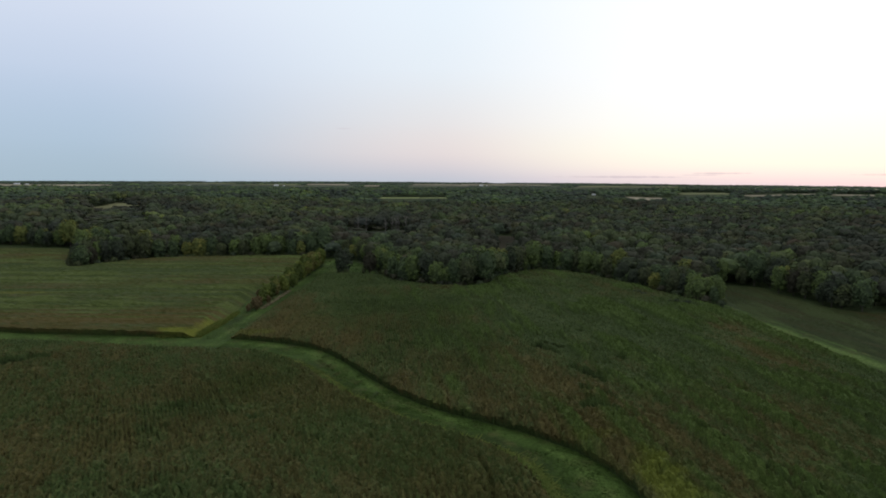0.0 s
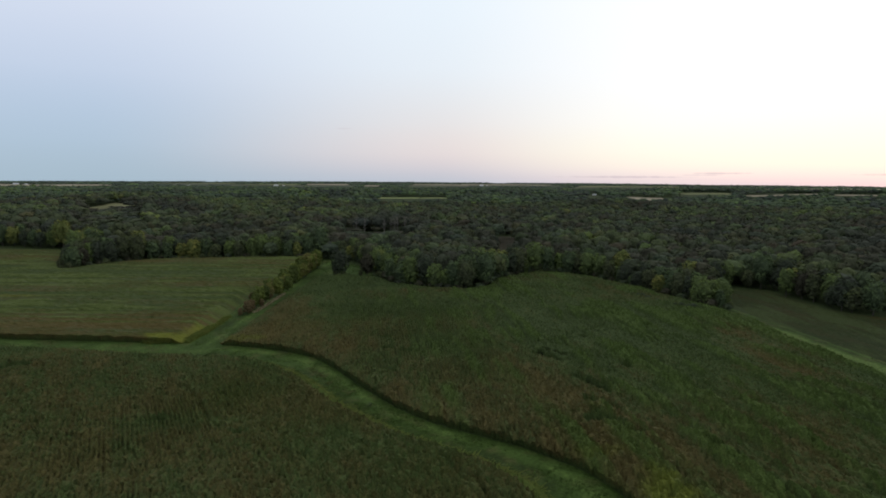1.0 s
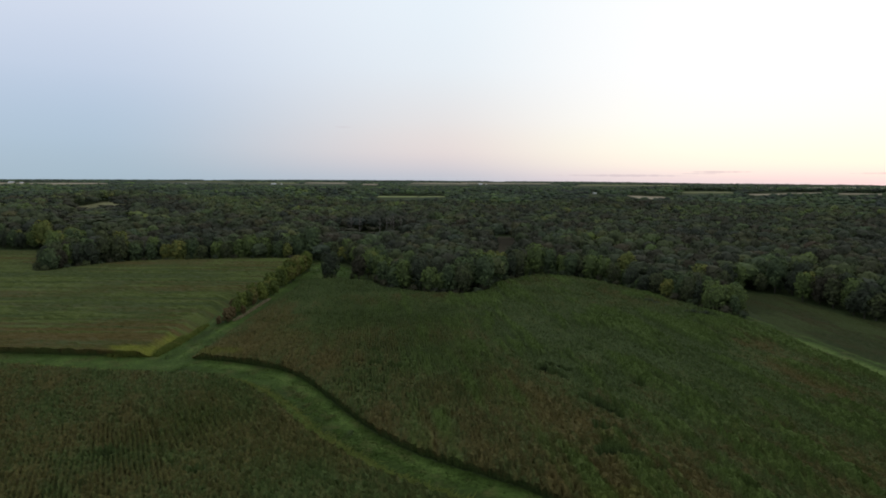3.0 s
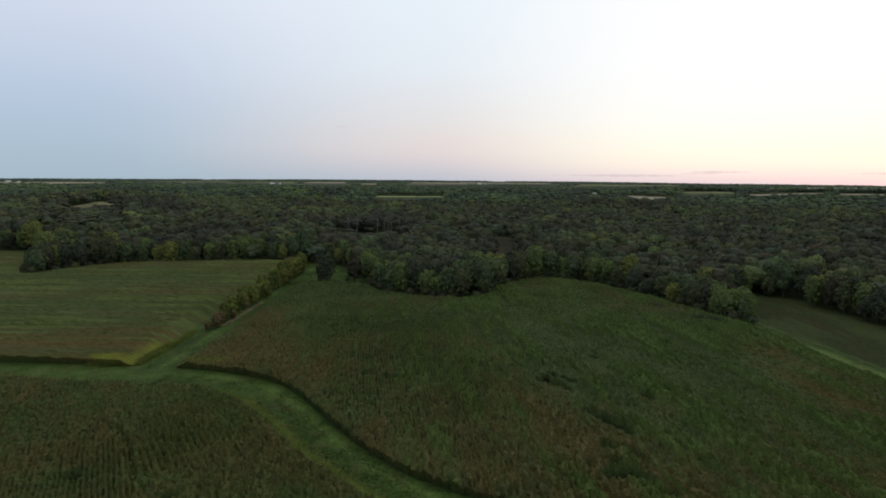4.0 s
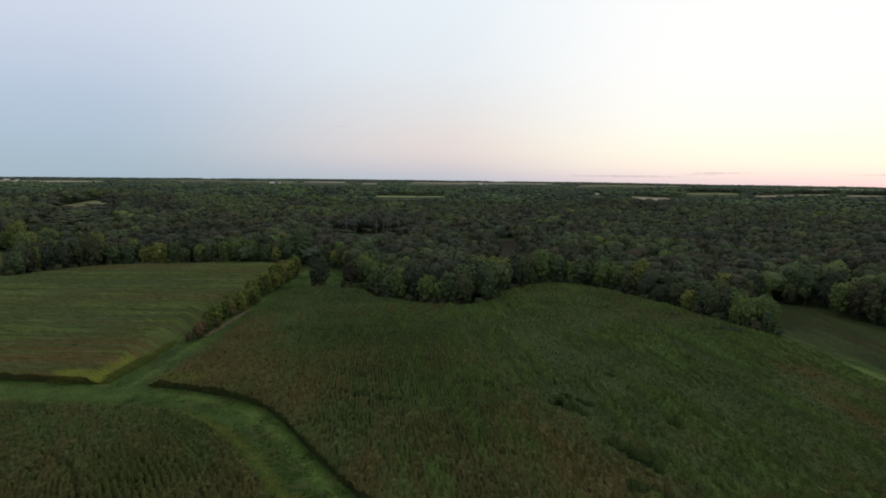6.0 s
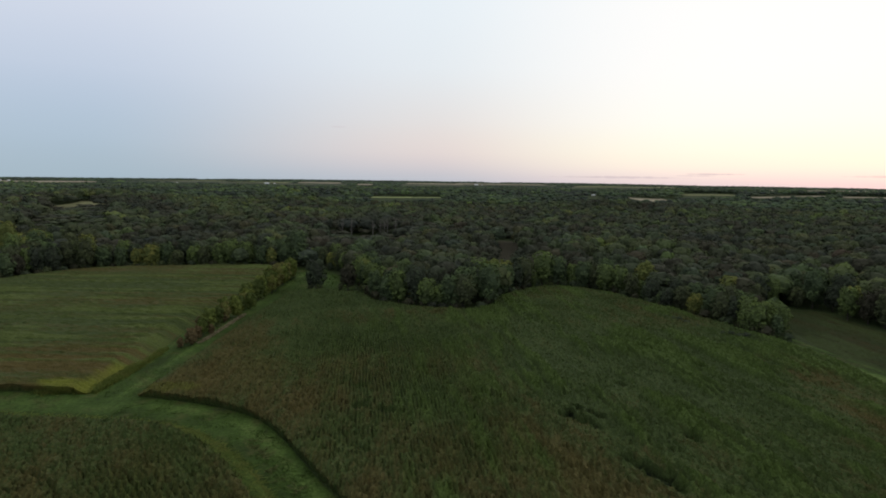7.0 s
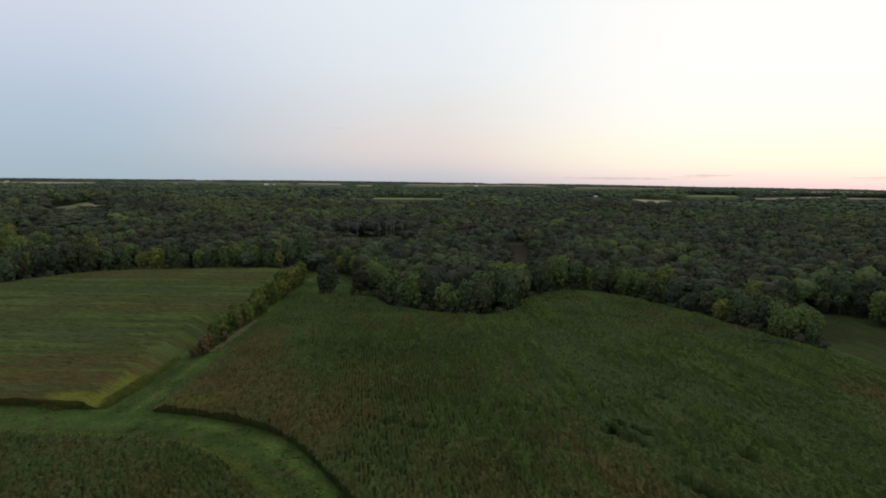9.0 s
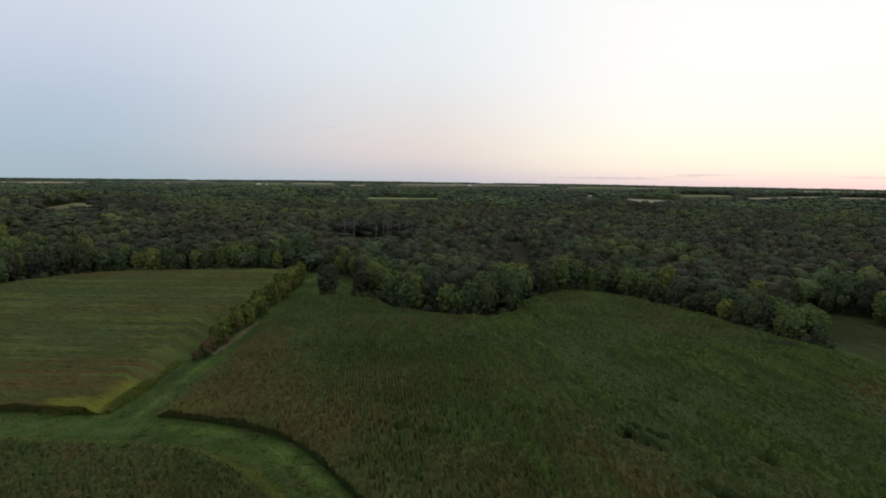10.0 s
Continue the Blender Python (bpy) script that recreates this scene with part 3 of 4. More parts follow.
corn_field("corn_field", MAIN_FIELD, radians(-8), .38, .78, 2.4, main_dry, "wide field of standing green and browning corn", seed=2, bounds=lambda x, y: (y > 25) | (x < 95) & (y > -45), rows=lambda x, y: .14 + .52 * np.exp(-((x + 12) / 32) ** 2 - ((y - 200) / 46) ** 2) + .36 * np.exp(-((x - 10) / 15) ** 2 - ((y - 146) / 28) ** 2), tufts=60000, streaks=lambda x, y: .9 * np.clip((x + 38) / 28, .12, 1) + 1.3 * np.clip((x - 24 - (140 - y) * .3) / 16, 0, 1), even=lambda x, y: np.clip((x - 24 - (140 - y) * .3) / 16, 0, 1) * np.clip((262 - y - .35 * np.abs(x - 50)) / 45, 0, 1), run=16, pits=.02, taper=lambda x, y: np.where(x < -45, np.clip(.22 + (x + 66.5) / 7.5 + np.clip((y - 285) / 10, 0, 1) + np.clip((176 - y) / 3, 0, 1) * np.clip((x + 66) / 4, 0, 1), .22, 1), 1.0))
corn_field("corn_field", LEFT_FIELD, radians(90), .76, 1.6, 2.4, left_dry, "standing corn in faint rows, brown toward its near edge", seed=3, bounds=lambda x, y: x > -400, streaks=lambda x, y: 1.9, mat=M_RIPE, run=30, calm=.4,
           taper=lambda x, y: np.clip(.06 + (np.interp(y, [172, 190, 206, 222, 250], [-78.5, -77.8, -78.4, -80, -81.5]) - x) / 4.5 + np.clip((y - 245) / 20, 0, 1) + np.clip((-84 - x) / 4, 0, 1), .06, 1))
corn_field("crop_field", VALLEY_FIELD, radians(-2), .6, 1.0, .7, valley_dry, "brownish low crop beyond the grass strip", seed=4, bounds=lambda x, y: (y > 60) & (x < 230), mat=M_LOW, calm=.6, streaks=lambda x, y: 1.2, rows=lambda x, y: .5 + 0 * x,
           taper=lambda x, y: np.clip(.06 + (x - np.interp(y, [140, 156, 170, 193, 216, 236, 263], [128.4, 127, 125.2, 122.4, 119.3, 123, 131])) / 6, .06, 1))


def blades(name, pts, height, mat, label, seed, spread=.25, wide=.10):
    """Upright grass blades in small tufts."""
    r = np.random.default_rng(seed)
    n = len(pts)
    b = np.column_stack([pts, ground_z(pts[:, 0], pts[:, 1]) + .03])
    a = r.random(n) * 6.3
    w = np.column_stack([np.cos(a), np.sin(a), 0 * a]) * wide * (.6 + .8 * r.random((n, 1)))
    tip = b + np.column_stack([r.normal(0, spread, n), r.normal(0, spread, n), height * (.35 + .8 * r.random(n))])
    v = np.stack([b - w, b + w, tip], 1).reshape(-1, 3)
    ob = new(name, mesh_from(name, v, np.arange(3 * n).reshape(-1, 3), mat, {"tint": np.repeat(.2 + .6 * vnoise(pts[:, 0], pts[:, 1], 5, 2), 3)}))
    return tagged(ob, label, "grass", kind="stuff")


def fringe(line, width, count, seed):
    r = np.random.default_rng(seed)
    s = smooth_line(line, .4)
    p = s[r.integers(0, len(s), count)]
    return p + r.normal(0, width, (count, 2))


blades("tall_grass", fringe(beside(WAY_NEAR[:16], 2.3), .5, 9000, 41), .28, M_TALL, "fringe of tall yellow-green grass beside the corn", 41, spread=1.0, wide=.2)
blades("tall_grass", fringe(beside(WEST_NEAR[1:] + [(-67, 155.9)], 3.4), .7, 4000, 42), .28, M_TALL, "fringe of tall yellow-green grass along the grass strip", 42, spread=1.0, wide=.2)
blades("tall_grass", fringe([(-77.6, 173.5), (-77, 190), (-77.6, 207)], .5, 2500, 45), .9, M_TALL, "tall yellow-green grass between corn and lane", 45, spread=.6, wide=.18)
blades("tall_grass", fringe([(-90, 174.6), (-83, 175.5), (-79.5, 180), (-79, 192)], 1.1, 7000, 47), .9, M_TALL, "yellow-green weeds on the corn's low corner", 47, spread=.9, wide=.22)
blades("tall_grass", fringe([(-70.4, 214), (-70, 227), (-69.6, 250)], .3, 1100, 43), .7, M_DRYGRASS, "pale dry grass at the foot of the hedgerow", 43, spread=.6, wide=.16)


def strip_points(near, far, count, seed):
    """Points spread over a strip between two lines, in loose clusters."""
    r = np.random.default_rng(seed)
    a, b = smooth_line(near, .5), smooth_line(far, .5)
    t, u = r.random(count * 3), r.random(count * 3)
    p = a[(t * (len(a) - 1)).astype(int)] * (1 - u[:, None]) + b[(t * (len(b) - 1)).astype(int)] * u[:, None]
    k = .6 * vnoise(p[:, 0], p[:, 1], 2.2, 2) + .4 * vnoise(p[:, 0], p[:, 1], 7, 1) + .25 * r.random(count * 3) > .62
    return p[k][:count]


blades("grass", strip_points(WAY_NEAR[:16], WAY_FAR[:16], 11000, 61), .22, M_GRASS, "tufts of uneven mown grass on the waterway", 61, spread=.35, wide=.16)
blades("grass", strip_points(WEST_NEAR[1:], WEST_FAR[1:], 3500, 62), .22, M_GRASS, "tufts of uneven mown grass between the fields", 62, spread=.35, wide=.16)
blades("grass", strip_points([(-77, 171), (-78, 215), (-81.5, 250)], [(-67, 171), (-66.5, 215), (-65, 250)], 1500, 63), .25, M_GRASS, "tufts of rough grass on the field lane", 63, spread=.35, wide=.16)


def scattered(poly, count, seed):
    r = np.random.default_rng(seed)
    p = np.array(poly, float)
    q = r.uniform(p.min(0), p.max(0), (count * 6, 2))
    q = q[inside(poly, q[:, 0], q[:, 1])]
    keep = vnoise(q[:, 0], q[:, 1], 3, 1) + .5 * r.random(len(q)) > .62
    return q[keep][:count]


ribbon("grass_clearing", [(-65, 281), (-63, 320), (-62, 352)], [(-33, 285), (-42, 322), (-58, 350)], 14, "rough green grass between the lane's end and the wood", "grass", z=.05, tracks=((.3, .3, .2),), lift=-.12)
blades("grass", scattered(WOOD_EDGE[:5] + [(-62, 288), (-76, 290)], 2600, 46), .4, M_GRASS, "rough grass at the end of the lane", 46, wide=.2)


# ---- trees ----
def ico(sub):
    bm = bmesh.new()
    bmesh.ops.create_icosphere(bm, subdivisions=sub, radius=1)
    v = np.array([q.co[:] for q in bm.verts]); f = np.array([[q.index for q in t.verts] for t in bm.faces])
    bm.free()
    return v, f


ICO = {s: ico(s) for s in (1, 2, 3)}


def leaf_quads(r, points, normals, size):
    """Small folded leaf sprays at the points, facing more or less outward."""
    n = len(points)
    d = normals + r.normal(0, .15, (n, 3)) + (0, 0, .25)
    d /= np.linalg.norm(d, axis=1, keepdims=True)
    a = np.cross(d, r.normal(0, 1, (n, 3))); a /= np.linalg.norm(a, axis=1, keepdims=True)
    b = np.cross(d, a)
    s = size * (.6 + .8 * r.random((n, 1)))
    v = np.stack([points - a * s, points - b * s * .6 + d * s * .25, points + a * s, points + b * s * .6 + d * s * .25], 1).reshape(-1, 3)
    i = np.arange(n)[:, None] * 4
    return v, np.vstack([i + [[0, 1, 2]], i + [[0, 2, 3]]])


def lump(v, r, amount, freq):
    off = r.random(3) * 50
    return np.array([1 + amount * noise.noise(Vector(q * freq + off)) for q in v])[:, None]


def crown(seed, height, radius, base, lobes=24, leaves=36, size=.55):
    """Verts, triangles and tint of a crown: an uneven core, round lobes of leaf sprays, gaps between."""
    r = np.random.default_rng(seed)
    cz, hz = (height + base) / 2, (height - base) / 2
    v, f = ICO[2]
    v = v * lump(v, r, .45, 1.6) * np.array([radius * .66, radius * .66, hz * .80]) * (1 - .22 * (v[:, 2:] < -.2)) + (0, 0, cz)
    # core tinted darker: the crown's inner shade put into its colour
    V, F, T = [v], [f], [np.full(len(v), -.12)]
    n = len(v)
    for k in range(lobes):
        zz = -0.80 + 1.70 * (k + .5) / lobes
        zz = min(zz, .93)
        ang = k * 2.4 + r.normal(0, .3)
        w = math.sqrt(max(0.05, 1 - zz * zz)) * (.72 + .3 * r.random()) * (1 if zz > 0 else 1 + .22 * zz)
        w = max(w, .52) if zz < -.2 else w
        c = np.array([math.cos(ang) * w * radius * .78, math.sin(ang) * w * radius * .78, cz + zz * hz * .80])
        rl = radius * (.23 + .17 * r.random())
        d = r.normal(0, 1, (leaves, 3)); d[:, 2] += .35
        d += .6 * (c - (0, 0, cz)) / radius
        d /= np.linalg.norm(d, axis=1, keepdims=True)
        lv, lf = leaf_quads(r, c + d * rl * (.82 + .22 * r.random((leaves, 1))), d, size)
        V.append(lv); F.append(lf + n); n += len(lv)
        # tint rises with height, top light painted into the leaves
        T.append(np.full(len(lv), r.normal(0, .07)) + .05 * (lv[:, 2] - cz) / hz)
    return np.vstack(V), np.vstack(F), np.concatenate(T)


def tube(points, radii, sides=6):
    pts = [Vector(p) for p in points]
    V, F = [], []
    for k, p in enumerate(pts):
        d = (pts[min(k + 1, len(pts) - 1)] - pts[max(k - 1, 0)]).normalized()
        q = d.to_track_quat("Z", "Y")
        for j in range(sides):
            a = 2 * math.pi * j / sides
            V.append(p + q @ Vector((math.cos(a) * radii[k], math.sin(a) * radii[k], 0)))
    for k in range(len(pts) - 1):
        for j in range(sides):
            a, b = k * sides + j, k * sides + (j + 1) % sides
            F += [(a, b, b + sides), (a, b + sides, a + sides)]
    return np.array([v[:] for v in V]), np.array(F)


def trunk(seed, height, radius, thick, limbs=5):
    """A tapered trunk with rising limbs."""
    r = np.random.default_rng(seed)
    lean = r.normal(0, .03, 2) * height
    pts = [(lean[0] * t, lean[1] * t, height * .85 * t) for t in (0, .05, .3, .6, 1)]
    V, F = tube(pts, [thick * 1.5, thick * 1.05, thick * .85, thick * .5, thick * .1], 7)
    Vs, Fs, n = [V], [F], len(V)
    for k in range(limbs):
        h = .22 + .5 * k / limbs
        a = k * 2.4 + r.random()
        o = np.array([lean[0] * h, lean[1] * h, height * .85 * h])
        e = o + (math.cos(a) * radius * .75, math.sin(a) * radius * .75, height * .22)
        m = (o + e) / 2 + (0, 0, -.04 * height)
        lv, lf = tube([o, m, e], [thick * .42, thick * .28, thick * .07], 5)
        Vs.append(lv); Fs.append(lf + n); n += len(lv)
    return np.vstack(Vs), np.vstack(Fs)


def make_variants(count, mat, hmin, hmax, seed, base=.06, lobes=24, leaves=36, size=.55, slim=.34):
    out = []
    for k in range(count):
        r = np.random.default_rng(seed + k)
        h = hmin + (hmax - hmin) * (k + .5) / count
        rad = h * slim * (.80 + .42 * r.random())
        v, f, t = crown(seed + k, h, rad, h * base, lobes, leaves, size)
        tv, tf = trunk(seed + k, h, rad, h * .016)
        out.append([v, f, t, mesh_from("trunk", tv, tf, M_BARK), mat, {}])
    return out


def tree(name, variant, x, y, rot, scale, tint, label, cat, group):
    v, f, t, tm, mat, made = variant
    key = round(tint * 6)
    if key not in made:
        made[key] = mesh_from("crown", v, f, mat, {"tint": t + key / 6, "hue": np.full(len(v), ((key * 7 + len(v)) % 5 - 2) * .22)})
    e = new(name)
    e.matrix_world = Matrix.LocRotScale((x, y, float(ground_z(x, y)) - .1), Euler((0, 0, rot)), (scale[0], scale[0], scale[1]))
    part("trunk", tm, e)
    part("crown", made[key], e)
    return tagged(e, label, cat, group)


EDGE_TREES = make_variants(10, M_LEAF, 10.5, 18.0, 100, base=.03, lobes=32, leaves=24, size=.56, slim=.275)
HEDGE_TREES = make_variants(5, M_LEAFY, 5.5, 8.5, 200, base=.02, lobes=14, leaves=40, size=.42, slim=.27)
RUST_SHRUBS = make_variants(2, M_RUST, 4.0, 5.6, 230, base=.02, lobes=11, leaves=34, size=.38, slim=.34)


def along(line, step):
    s = smooth_line(line, .5)
    d = np.r_[0, np.cumsum(np.linalg.norm(np.diff(s, axis=0), axis=1))]
    t = np.arange(step / 2, d[-1], step)
    p = np.stack([np.interp(t, d, s[:, k]) for k in (0, 1)], 1)
    g = np.gradient(p, axis=0); g /= np.linalg.norm(g, axis=1, keepdims=True)
    return p, np.stack([-g[:, 1], g[:, 0]], 1)


PLACED = []


def plant_edge():
    r = np.random.default_rng(5)
    lab = "broadleaf tree in full dull green leaf at the wood's edge"
    for line, step in ((WEST_WOOD[1:], 7.2), (WOOD_EDGE[:-1], 5.7)):
        for row, off in ((0, 3.2), (1, 9.5)):
            p, nrm = along(line, step)
            for (x, y), n in zip(p, nrm):
                x, y = np.array([x, y]) + n * (off + r.normal(0, 1.0)) + r.normal(0, 1.0, 2)
                if inside(OPEN_LAND, x, y) or not -420 < x < 275:
                    continue
                if any((x - a) ** 2 + (y - b) ** 2 < 13 for a, b in PLACED):
                    continue
                PLACED.append((x, y))
                v = EDGE_TREES[r.integers(10)]
                s = (.78 + .34 * r.random()) * (1.14 if x < -78 else 1.0) * (.78 if 85 < x < 130 and y < 300 else 1.0)
                tree("tree", v, x, y, r.random() * 6.3, (s * (.95 + .15 * r.random()), s), float(np.clip((.55 if 104 < x < 122 and y < 242 else .46 if x < 60 else .36) + r.normal(0, .2) + (.25 if r.random() < .07 else 0), .05, .85)), lab, "tree", "trees at the wood's edge")


plant_edge()
UNDERWOOD = make_variants(4, M_LEAF, 3.0, 4.6, 260, base=.0, lobes=10, leaves=15, size=.42, slim=.55)


def plant_underwood():
    r = np.random.default_rng(15)
    for line, step in ((WEST_WOOD[2:], 5.6), (WOOD_EDGE[:20], 5.2)):
        p, nrm = along(line, step)
        for (x, y), n in zip(p, nrm):
            if r.random() < .22:
                continue
            x, y = np.array([x, y]) + n * (1.3 + r.normal(0, .5)) + r.normal(0, .6, 2)
            s = .7 + .6 * r.random()
            tree("shrub", UNDERWOOD[r.integers(4)], x, y, r.random() * 6.3, (s, s * (.8 + .4 * r.random())), float(np.clip(r.normal(.28, .14), .05, .6)),
                 "low leafy shrub at the foot of the wood's edge", "shrub", "shrubs along the wood's edge")


plant_underwood()


def plant_hedge():
    r = np.random.default_rng(9)
    for k in range(50):
        y = 209 + k * 2.45
        x = -73 + r.normal(0, 1.3)
        s = .68 + .42 * r.random() + .25 * min(1, k / 30) + .25 * (k > 32)
        if k in (9, 17):
            continue
        if k < 5 or k in (6, 7, 12):
            tree("shrub", RUST_SHRUBS[k % 2], x, y, r.random() * 6, (s, s), .5, "reddish brown leafy shrub in the hedgerow", "shrub", "hedgerow beside the lane")
        else:
            tree("hedge_tree", HEDGE_TREES[r.integers(5)], x, y, r.random() * 6, (s, s * 1.05), .5, "small yellow-green leafy tree in the hedgerow", "tree", "hedgerow beside the lane")


plant_hedge()
tree("tree", EDGE_TREES[5], -53, 294, 1.0, (1.15, 1.08), .2, "tall dark green tree standing alone beside the lane's end", "tree", "")
tree("tree", EDGE_TREES[7], 96.5, 303, .4, (1.1, .95), .85, "pale yellow-green round tree at the wood's edge", "tree", "")
tree("tree", EDGE_TREES[3], -39.5, 298, 2.2, (1.15, 1.0), .05, "dark brownish green tree standing beside the wood's corner", "tree", "")


for x, y, sc in ((-55.2, 292.5, .62), (-51, 292.8, .55), (-42.5, 296, .6), (-207, 305.5, .55), (-211, 311, .7), (-214.5, 316.5, .8), (-218, 323, .75), (-203.5, 307, .8), (-222, 330, .9)):
    tree("shrub", EDGE_TREES[int(sc * 10) % 4], x, y, x, (sc * .72, sc * .6), .4, "low dark green shrub beside the corn", "shrub", "shrubs at the wood's corner")

for k, (x, y) in enumerate(((81.5, 246.5), (83.5, 246), (85.2, 243.2), (86.2, 241), (87.6, 238.6), (89.4, 234.6), (93.5, 224.8), (95.4, 223.6), (97.6, 222.8), (99.4, 221.8))):
    tree("shrub", EDGE_TREES[k % 5], x, y, k * 1.7, (.36 + .05 * (k % 3), .23 + .02 * (k % 4)), .15, "dark green leafy bush standing in the corn", "shrub", "bushes in the corn")

r_weed = np.random.default_rng(77)
clumps = np.vstack([np.array(c) + r_weed.normal(0, w, (34, 2)) for *c, w in ((-33.6, 150.3, .7), (-32.4, 148.2, .5), (-29.4, 144.7, .7), (-30.6, 146.4, .5), (-20.8, 133.7, .7), (-27, 139.5, .5))])
blades("weeds", clumps, .4, M_DULLWEED, "low olive clumps of weeds in the mown grass", 48, spread=.6, wide=.2)


# ---- the woods ----
MEADOWS = [  # x, y, half width, half depth, cleared ground before it, kind: openings in the woods
    (-92, 1150, 40, 32, 120, "G"), (-22, 1145, 28, 20, 110, "G"), (394, 1085, 42, 60, 60, "S"), (-345, 2640, 40, 120, 500, "S"),
    (570, 1240, 55, 26, 110, "H"), (700, 1165, 80, 24, 100, "S"), (850, 1110, 90, 22, 90, "S"), (-1600, 2080, 230, 150, 300, "S"), (-1440, 2230, 120, 90, 300, "S"),
    (-860, 2760, 150, 130, 500, "H"), (-600, 2900, 110, 130, 600, "S"), (-25, 3080, 150, 170, 600, "S"), (-1390, 3160, 220, 120, 500, "H"), (1550, 2330, 300, 120, 400, "S"),
    (900, 2800, 250, 140, 500, "H"), (350, 3300, 260, 150, 500, "S")]
FARMS = [(-768, 2562, 0), (189, 2960, 0), (351, 1330, 1), (-1734, 2278, 0), (-1632, 2248, 1), (1587, 2311, 0), (-1123, 2471, 1), (1372, 2499, 1)]


def open_spot(x, y):
    m = np.zeros(np.shape(x), bool)
    for cx, cy, a, b, c, _ in MEADOWS:
        m |= (np.abs(x - cx * y / cy) < a) & (y - cy < b) & (y - cy > -b - c)
    for cx, cy, small in FARMS:
        m |= (np.abs(x - cx * y / cy) < (12 if small else 26)) & (y < cy + 20) & (y > cy - 320)
    m |= (np.abs(x + 402 + .1 * (y - 685)) < 16) & (y > 622) & (y < 730) & ((x + 400) ** 2 + (y - 672) ** 2 > 64)
    m |= ((x - 48 - .121 * (y - 425)) / 8.5) ** 2 + ((y - 425) / 78) ** 2 < 1
    return m | (y > 523) & (y < 529) & (x > -.166 * y) & (x < -.062 * y)


def wood_variants(lobes, leaves, size, count, seed, sub=1):
    """Unit crowns made of round lobes with leaf sprays on them."""
    out = []
    for k in range(count):
        r = np.random.default_rng(seed + k)
        V, F, T, n = [], [], [], 0
        for j in range(lobes):
            if j == 0:
                c, rl = np.array([0, 0, .12]), .80
            else:
                a = j * 2.4 + r.normal(0, .3)
                zz = -.35 + 1.05 * j / lobes
                w = math.sqrt(max(.1, 1 - zz * zz)) * .62
                c, rl = np.array([math.cos(a) * w, math.sin(a) * w, zz * .85]), (.34 if lobes < 8 else .26) + .16 * r.random()
            v, f = ICO[2 if j == 0 and sub == 2 else 1]
            q = v * lump(v, r, .35, 2.0) * rl * .88 + c
            f = f[v[f][:, :, 2].mean(1) > -.5]
            V.append(q); F.append(f + n); n += len(q)
            # lobe cores darker than the sprays: gap shade painted as leaf tint
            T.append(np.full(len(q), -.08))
            m = leaves if j else leaves // 2
            if m:
                d = r.normal(0, 1, (m, 3)); d[:, 2] = np.abs(d[:, 2]) * .9 - .2; d /= np.linalg.norm(d, axis=1, keepdims=True)
                lv, lf = leaf_quads(r, c + d * rl * (.88 + .16 * r.random((m, 1))), d, size)
                V.append(lv); F.append(lf + n); n += len(lv)
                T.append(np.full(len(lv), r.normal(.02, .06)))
        V, F, T = np.vstack(V), np.vstack(F), np.concatenate(T)
        used = np.unique(F); remap = np.zeros(len(V), int); remap[used] = np.arange(len(used))
        out.append((V[used], remap[F], T[used]))
    return out


def lower_growth(x, y):
    """Younger, lower trees before the bare trunks, the brown opening and the hay clearing."""
    k = np.ones(np.shape(x))
    k[(y > 395) & (y < 531) & (x > -.172 * y) & (x < -.058 * y)] = .36
    k[(y > 300) & (y < 372) & (np.abs(x - 48.5 - .121 * (y - 432)) < 9)] = .5
    k[(y > 430) & (y < 660) & (np.abs(x + 402 + .585 * (y - 685)) < 30)] = .36
    return k


def wood(name, pts, variants, radius, height, seed, label, tone=0.0, haze_blue=.0):
    r = np.random.default_rng(seed)
    V, F, T, H, n = [], [], [], [], 0
    gz = ground_z(pts[:, 0], pts[:, 1])
    tone = tone - .14 * np.exp(-((pts[:, 0] - 40) / 150) ** 2 - ((pts[:, 1] - 480) / 260) ** 2)   # crowns tinted darker in this patch and the next
    tone = tone - .20 * np.exp(-((pts[:, 0] - 330) / 190) ** 2 - ((pts[:, 1] - 420) / 240) ** 2)
    patch, stand = vnoise(pts[:, 0], pts[:, 1], 55, 2), vnoise(pts[:, 0], pts[:, 1], 38, 1)
    low = lower_growth(pts[:, 0], pts[:, 1])
    for (x, y), g, pa, st, tn, lo in zip(pts, gz, patch, stand, tone, low):
        v, f, t = variants[r.integers(len(variants))]
        a, R, h = r.random() * 6.3, radius * (.66 + .6 * r.random()), lo * height * (.68 + .38 * r.random() + .34 * (st - .5))
        c, s = math.cos(a) * R, math.sin(a) * R
        cz = h * .55
        V.append(np.stack([v[:, 0] * c - v[:, 1] * s + x, v[:, 0] * s + v[:, 1] * c + y, v[:, 2] * h * .45 + g + cz], 1))
        F.append(f + n); n += len(v)
        # far crowns lean bluish: distance haze put into the leaf hue
        H.append(np.full(len(v), np.clip(r.normal(.06 - haze_blue, .24), -1, 1)))
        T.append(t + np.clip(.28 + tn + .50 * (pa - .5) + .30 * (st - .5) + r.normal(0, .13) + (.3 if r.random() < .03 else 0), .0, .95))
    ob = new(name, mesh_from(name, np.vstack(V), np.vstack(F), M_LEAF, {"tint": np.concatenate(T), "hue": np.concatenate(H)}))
    tagged(ob, label, "woodland", kind="stuff")


